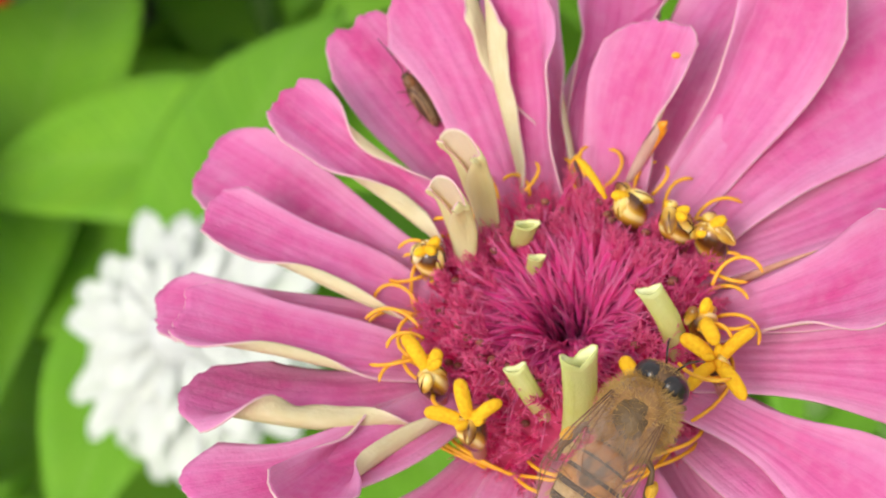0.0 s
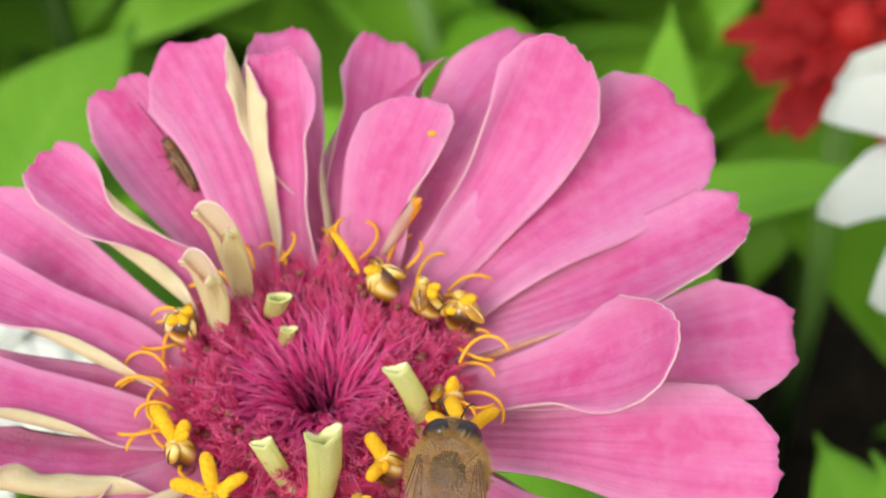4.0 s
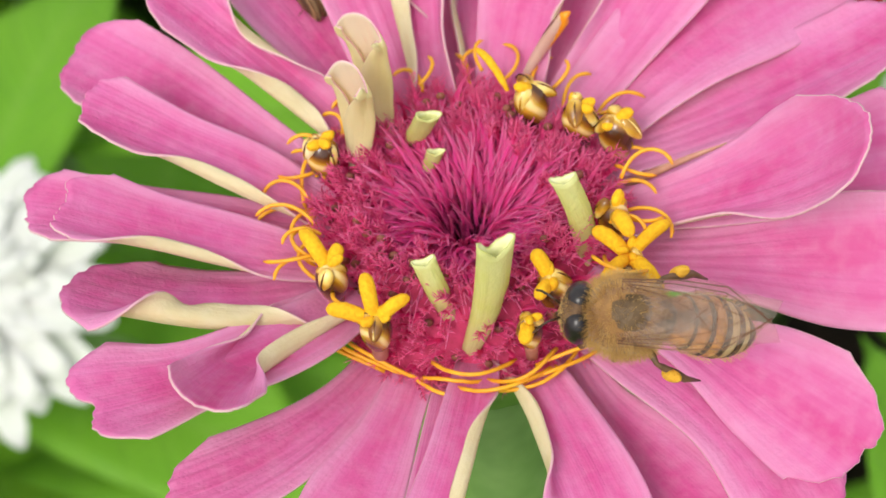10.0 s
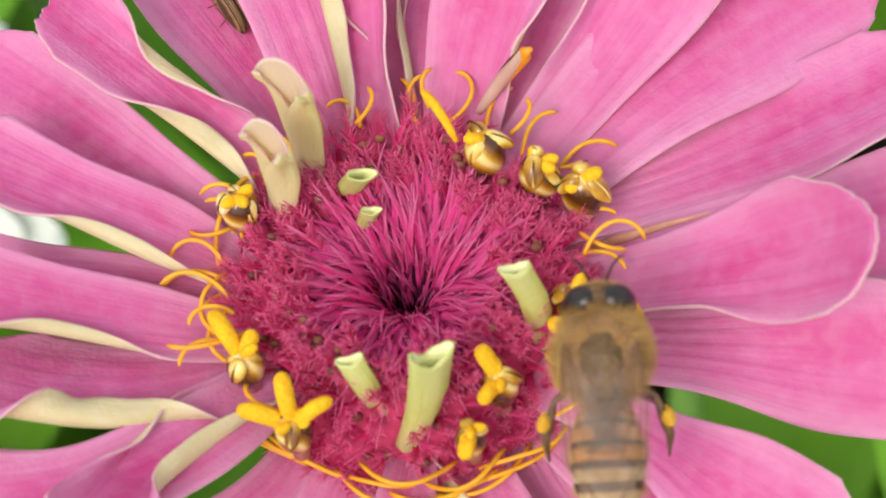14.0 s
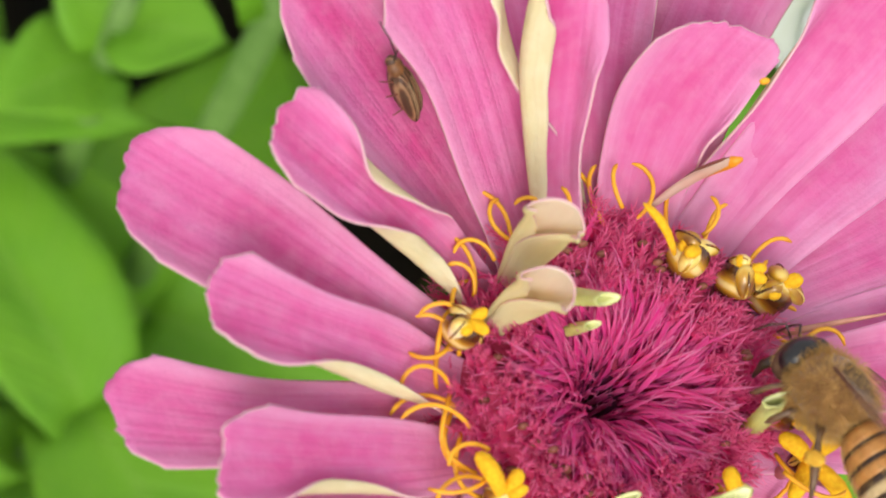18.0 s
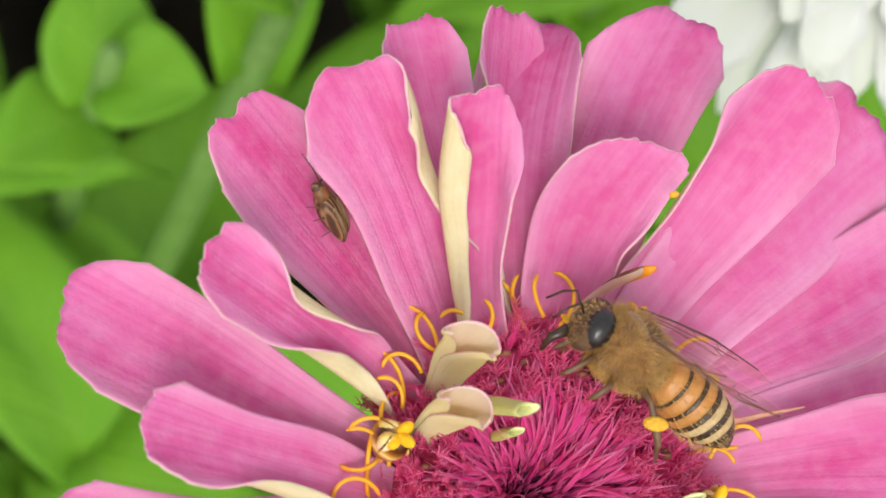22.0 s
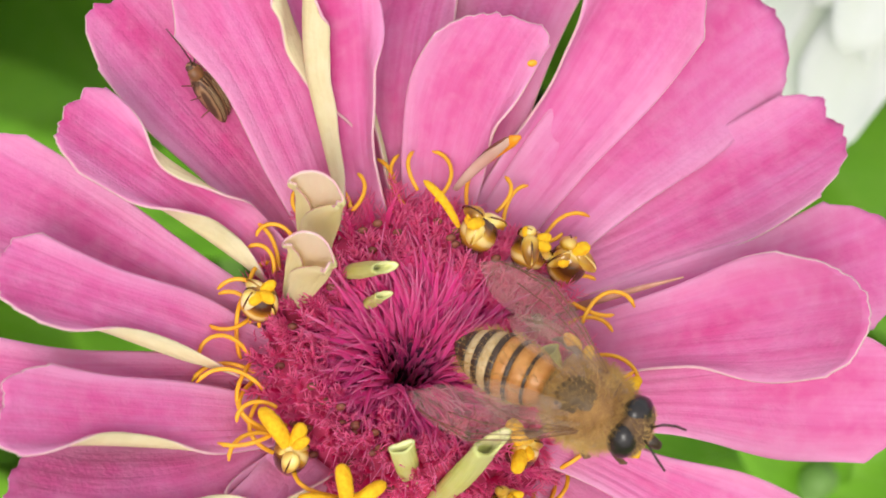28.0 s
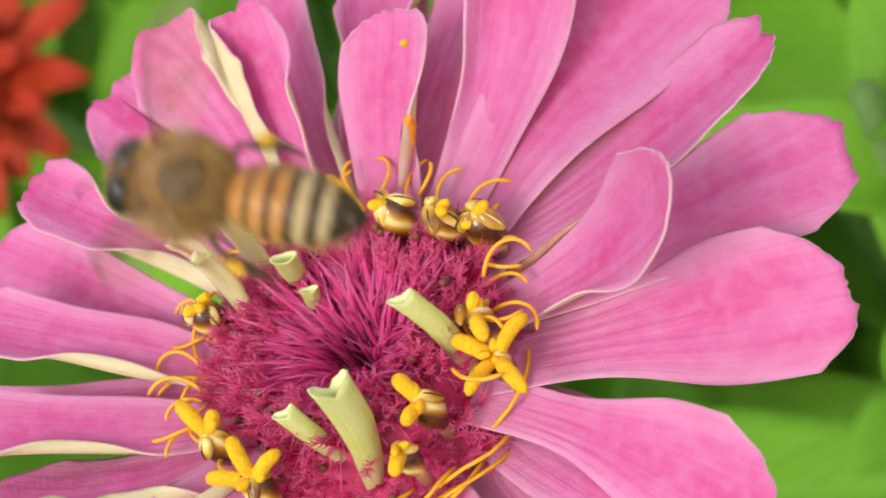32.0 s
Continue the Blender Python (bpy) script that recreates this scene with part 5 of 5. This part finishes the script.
WHITE = [M_WHITE, M_WHITE, M_WHITE]
RED = [M_RED, M_RED, M_RED]
zinnia_head("white_zinnia", "white double zinnia with a pale green heart", -0.081, 0.094, Z0 - 0.14, 0.0235, 22, WHITE, (22, -12), 1, 4, 0.11, 0.09, 0.95)
zinnia_head("white_zinnia", "white zinnia with broad drooping petals", 0.0735, 0.069, Z0 - 0.064, 0.031, 19, WHITE, (6, -8), 2, 4, 0.10, 0.12, 1.0)
zinnia_head("red_zinnia", "deep red zinnia among green leaves", 0.058, 0.160, Z0 - 0.15, 0.0215, 16, RED, (18, 0), 3, 4, 0.13, 0.20, 0.75)
zinnia_head("red_zinnia", "orange-red zinnia among green leaves", -0.153, 0.205, Z0 - 0.15, 0.027, 16, [M_ORANGE] * 3, (18, 0), 4, 4, 0.13, 0.20, 0.75)


# ---- what moves ----
def motions():
    walk(bee, [
        (0, bee_pose(0.58, -1.29, 0.51, 52, 13, 15)),
        (0.5, bee_pose(0.58, -1.29, 0.55, 51, -4, 20)),
        (1, bee_pose(0.53, -1.29, 0.55, 38, -14, 26)),
        (1.5, bee_pose(0.64, -1.19, 0.55, 35, -10, 22)),
        (2, bee_pose(0.88, -1.27, 0.55, 28, -2, 19)),
        (2.5, bee_pose(0.91, -1.01, 0.55, 40, -6, 14)),
        (3, bee_pose(1.13, -1.08, 0.52, 71, 1, 9)),
        (3.5, bee_pose(1.01, -1.19, 0.53, 81, 3, 7)),
        (5.5, bee_pose(1.25, -0.92, 0.53, 98, 18, -1)),
        (6, bee_pose(1.33, -0.92, 0.51, 100, 26, -3)),
        (6.5, bee_pose(1.17, -0.83, 0.46, 152, 28, -11)),
        (7, bee_pose(1.14, -1.13, 0.48, -170, 13, -19)),
        (7.5, bee_pose(1.06, -1.21, 0.46, -171, 13, -25)),
        (8, bee_pose(1.08, -1.27, 0.43, 177, 13, -31)),
        (8.5, bee_pose(1.01, -1.17, 0.43, 159, 11, -27)),
        (9, bee_pose(1.03, -1.30, 0.42, 174, 7, -23)),
        (9.5, bee_pose(1.06, -1.22, 0.41, 166, 5, -25)),
        (10, bee_pose(0.95, -1.32, 0.40, 171, 1, -26)),
        (10.5, bee_pose(0.84, -0.99, 0.38, 163, 20, -13)),
        (11, bee_pose(0.77, -1.07, 0.44, 87, 10, 1)),
        (11.5, bee_pose(0.82, -0.88, 0.40, 76, 20, 1)),
        (12, bee_pose(0.90, -1.03, 0.44, 84, 17, 2)),
        (12.5, bee_pose(1.12, -0.91, 0.49, 90, 11, 2)),
        (13, bee_pose(1.13, -0.91, 0.48, 102, 12, 1)),
        (13.5, bee_pose(1.15, -0.92, 0.61, 103, 6, -1)),
        (14, bee_pose(1.09, -0.90, 0.63, 91, 12, -2)),
        (14.5, bee_pose(1.07, -0.83, 0.58, 95, 2, -1)),
        (15, bee_pose(1.05, -0.80, 0.52, 100, -8, 0)),
        (15.5, bee_pose(1.03, -0.66, 0.52, 109, -10, 6)),
        (17.5, bee_pose(0.97, -0.86, 0.43, 117, 1, 28)),
        (18, bee_pose(0.92, -0.30, 0.53, 106, -20, 34)),
        (18.5, bee_pose(0.82, -0.04, 0.63, 94, -17, 37)),
        (19, bee_pose(0.79, 0.16, 0.61, 78, -13, 40)),
        (19.5, bee_pose(0.83, 0.29, 0.70, 86, -22, 40)),
        (20, bee_pose(0.79, 0.33, 0.73, 94, -22, 40)),
        (20.5, bee_pose(0.67, 0.53, 0.68, 107, -9, 45)),
        (21, bee_pose(0.75, 0.56, 0.55, 139, 23, 50)),
        (21.5, bee_pose(0.53, 0.56, 0.55, 143, 19, 49)),
        (22, bee_pose(0.41, 0.63, 0.54, 142, 15, 48)),
        (22.5, bee_pose(0.46, 0.61, 0.48, 127, 1, 19)),
        (23, bee_pose(0.51, 0.58, 0.41, 115, -11, -10)),
        (23.5, bee_pose(0.45, 0.57, 0.51, 114, -8, -17)),
        (24, bee_pose(0.34, 0.51, 0.76, 95, -13, -24)),
        (24.5, bee_pose(0.26, 0.44, 0.67, 54, -11, -19)),
        (26.5, bee_pose(0.34, 0.08, 1.14, 27, 10, 2)),
        (26.7, bee_pose(0.39, 0.09, 0.69, 14, 1, -7)),
        (27, bee_pose(0.38, -0.12, 0.86, -22, 12, -19)),
        (27.5, bee_pose(0.61, -0.50, 0.80, -40, 15, 8)),
        (28, bee_pose(0.75, -0.73, 0.73, -41, 15, 15)),
        (28.5, bee_pose(0.78, -0.84, 0.73, -40, 7, 6)),
        (29, bee_pose(0.79, -0.86, 0.71, -51, -3, -3)),
        (29.5, bee_pose(0.96, -0.78, 0.74, -55, -30, -8)),
        (30, bee_pose(1.10, -0.78, 0.73, -68, -51, -13)),
        (30.5, bee_pose(1.14, -0.79, 0.70, -65, -46, -16)),
        (31, bee_pose(1.17, -0.87, 0.67, -74, -39, -19)),
        (31.2, bee_pose(1.02, -0.79, 0.63, -90, -26, -23)),
        (31.4, bee_pose(1.01, -0.77, 0.65, -92, -6, -27)),
        (31.5, bee_pose(1.02, -0.88, 0.64, -98, 1, -29)),
        (31.6, bee_pose(1.11, -1.12, 0.80, -103, 5, -27)),
        (31.7, bee_pose(1.37, -1.29, 1.06, -127, 9, -25)),
        (31.8, bee_pose(1.51, -1.56, 1.62, -178, 12, -24)),
        (31.9, bee_pose(1.21, -2.02, 2.28, 175, 16, -22)),
        (32, bee_pose(0.67, -1.26, 2.94, 161, 20, -20)),
    ])
    for wing, s in ((wing_left, 1), (wing_right, -1)):
        rows = []
        for t, spread, lift, skew in ((0, -9, 2, 0), (6.0, -9, 4, 0), (7.0, -18, 4, 0), (10.0, -18, 4, 0), (10.7, -17, 4, 0), (14.0, -17, 4, 0), (15.5, -14, 4, 0), (18.0, -1, 8, 0), (22.0, 1, 7, 0), (23.0, 1, 4, 0), (24.0, 3, 3, 0), (24.5, 12, 4, 0), (26.5, 46, 14, 0), (26.7, 46, 10, 0), (27.0, 60, 40, 0), (27.3, 46, 10, 0), (27.5, 26, 8, 0), (28.0, 14, 5, 0), (28.5, 10, 4, 0), (30.7, 8, 4, 0), (31.0, 14, 8, 0), (31.4, 30, 12, 0), (31.6, 45, 25, 0), (31.7, 55, -10, 0), (31.8, 60, 45, 0), (31.9, 70, -15, 0), (32.0, 60, 50, 0)):
            rows.append((t, Matrix.Translation((0.0004, s * 0.0012, 0.0017)) @ pose(0, 0, 0, s * (lift * 0.4 - 2), lift + 1, -s * spread - skew)))
        walk(wing, rows)
    # the abdomen bends down at its waist while the bee feeds over the rim
    rows = []
    for t, bend in ((0, 0), (6, 0), (7, 30), (10, 30), (10.8, 0), (32, 0)):
        rows.append((t, Matrix.Translation((-0.0024, 0, -0.0002)) @ pose(0, 0, 0, 0, -bend, 0) @ Matrix.Translation((0.0024, 0, 0.0002))))
    walk(abdomen, rows)


motions()
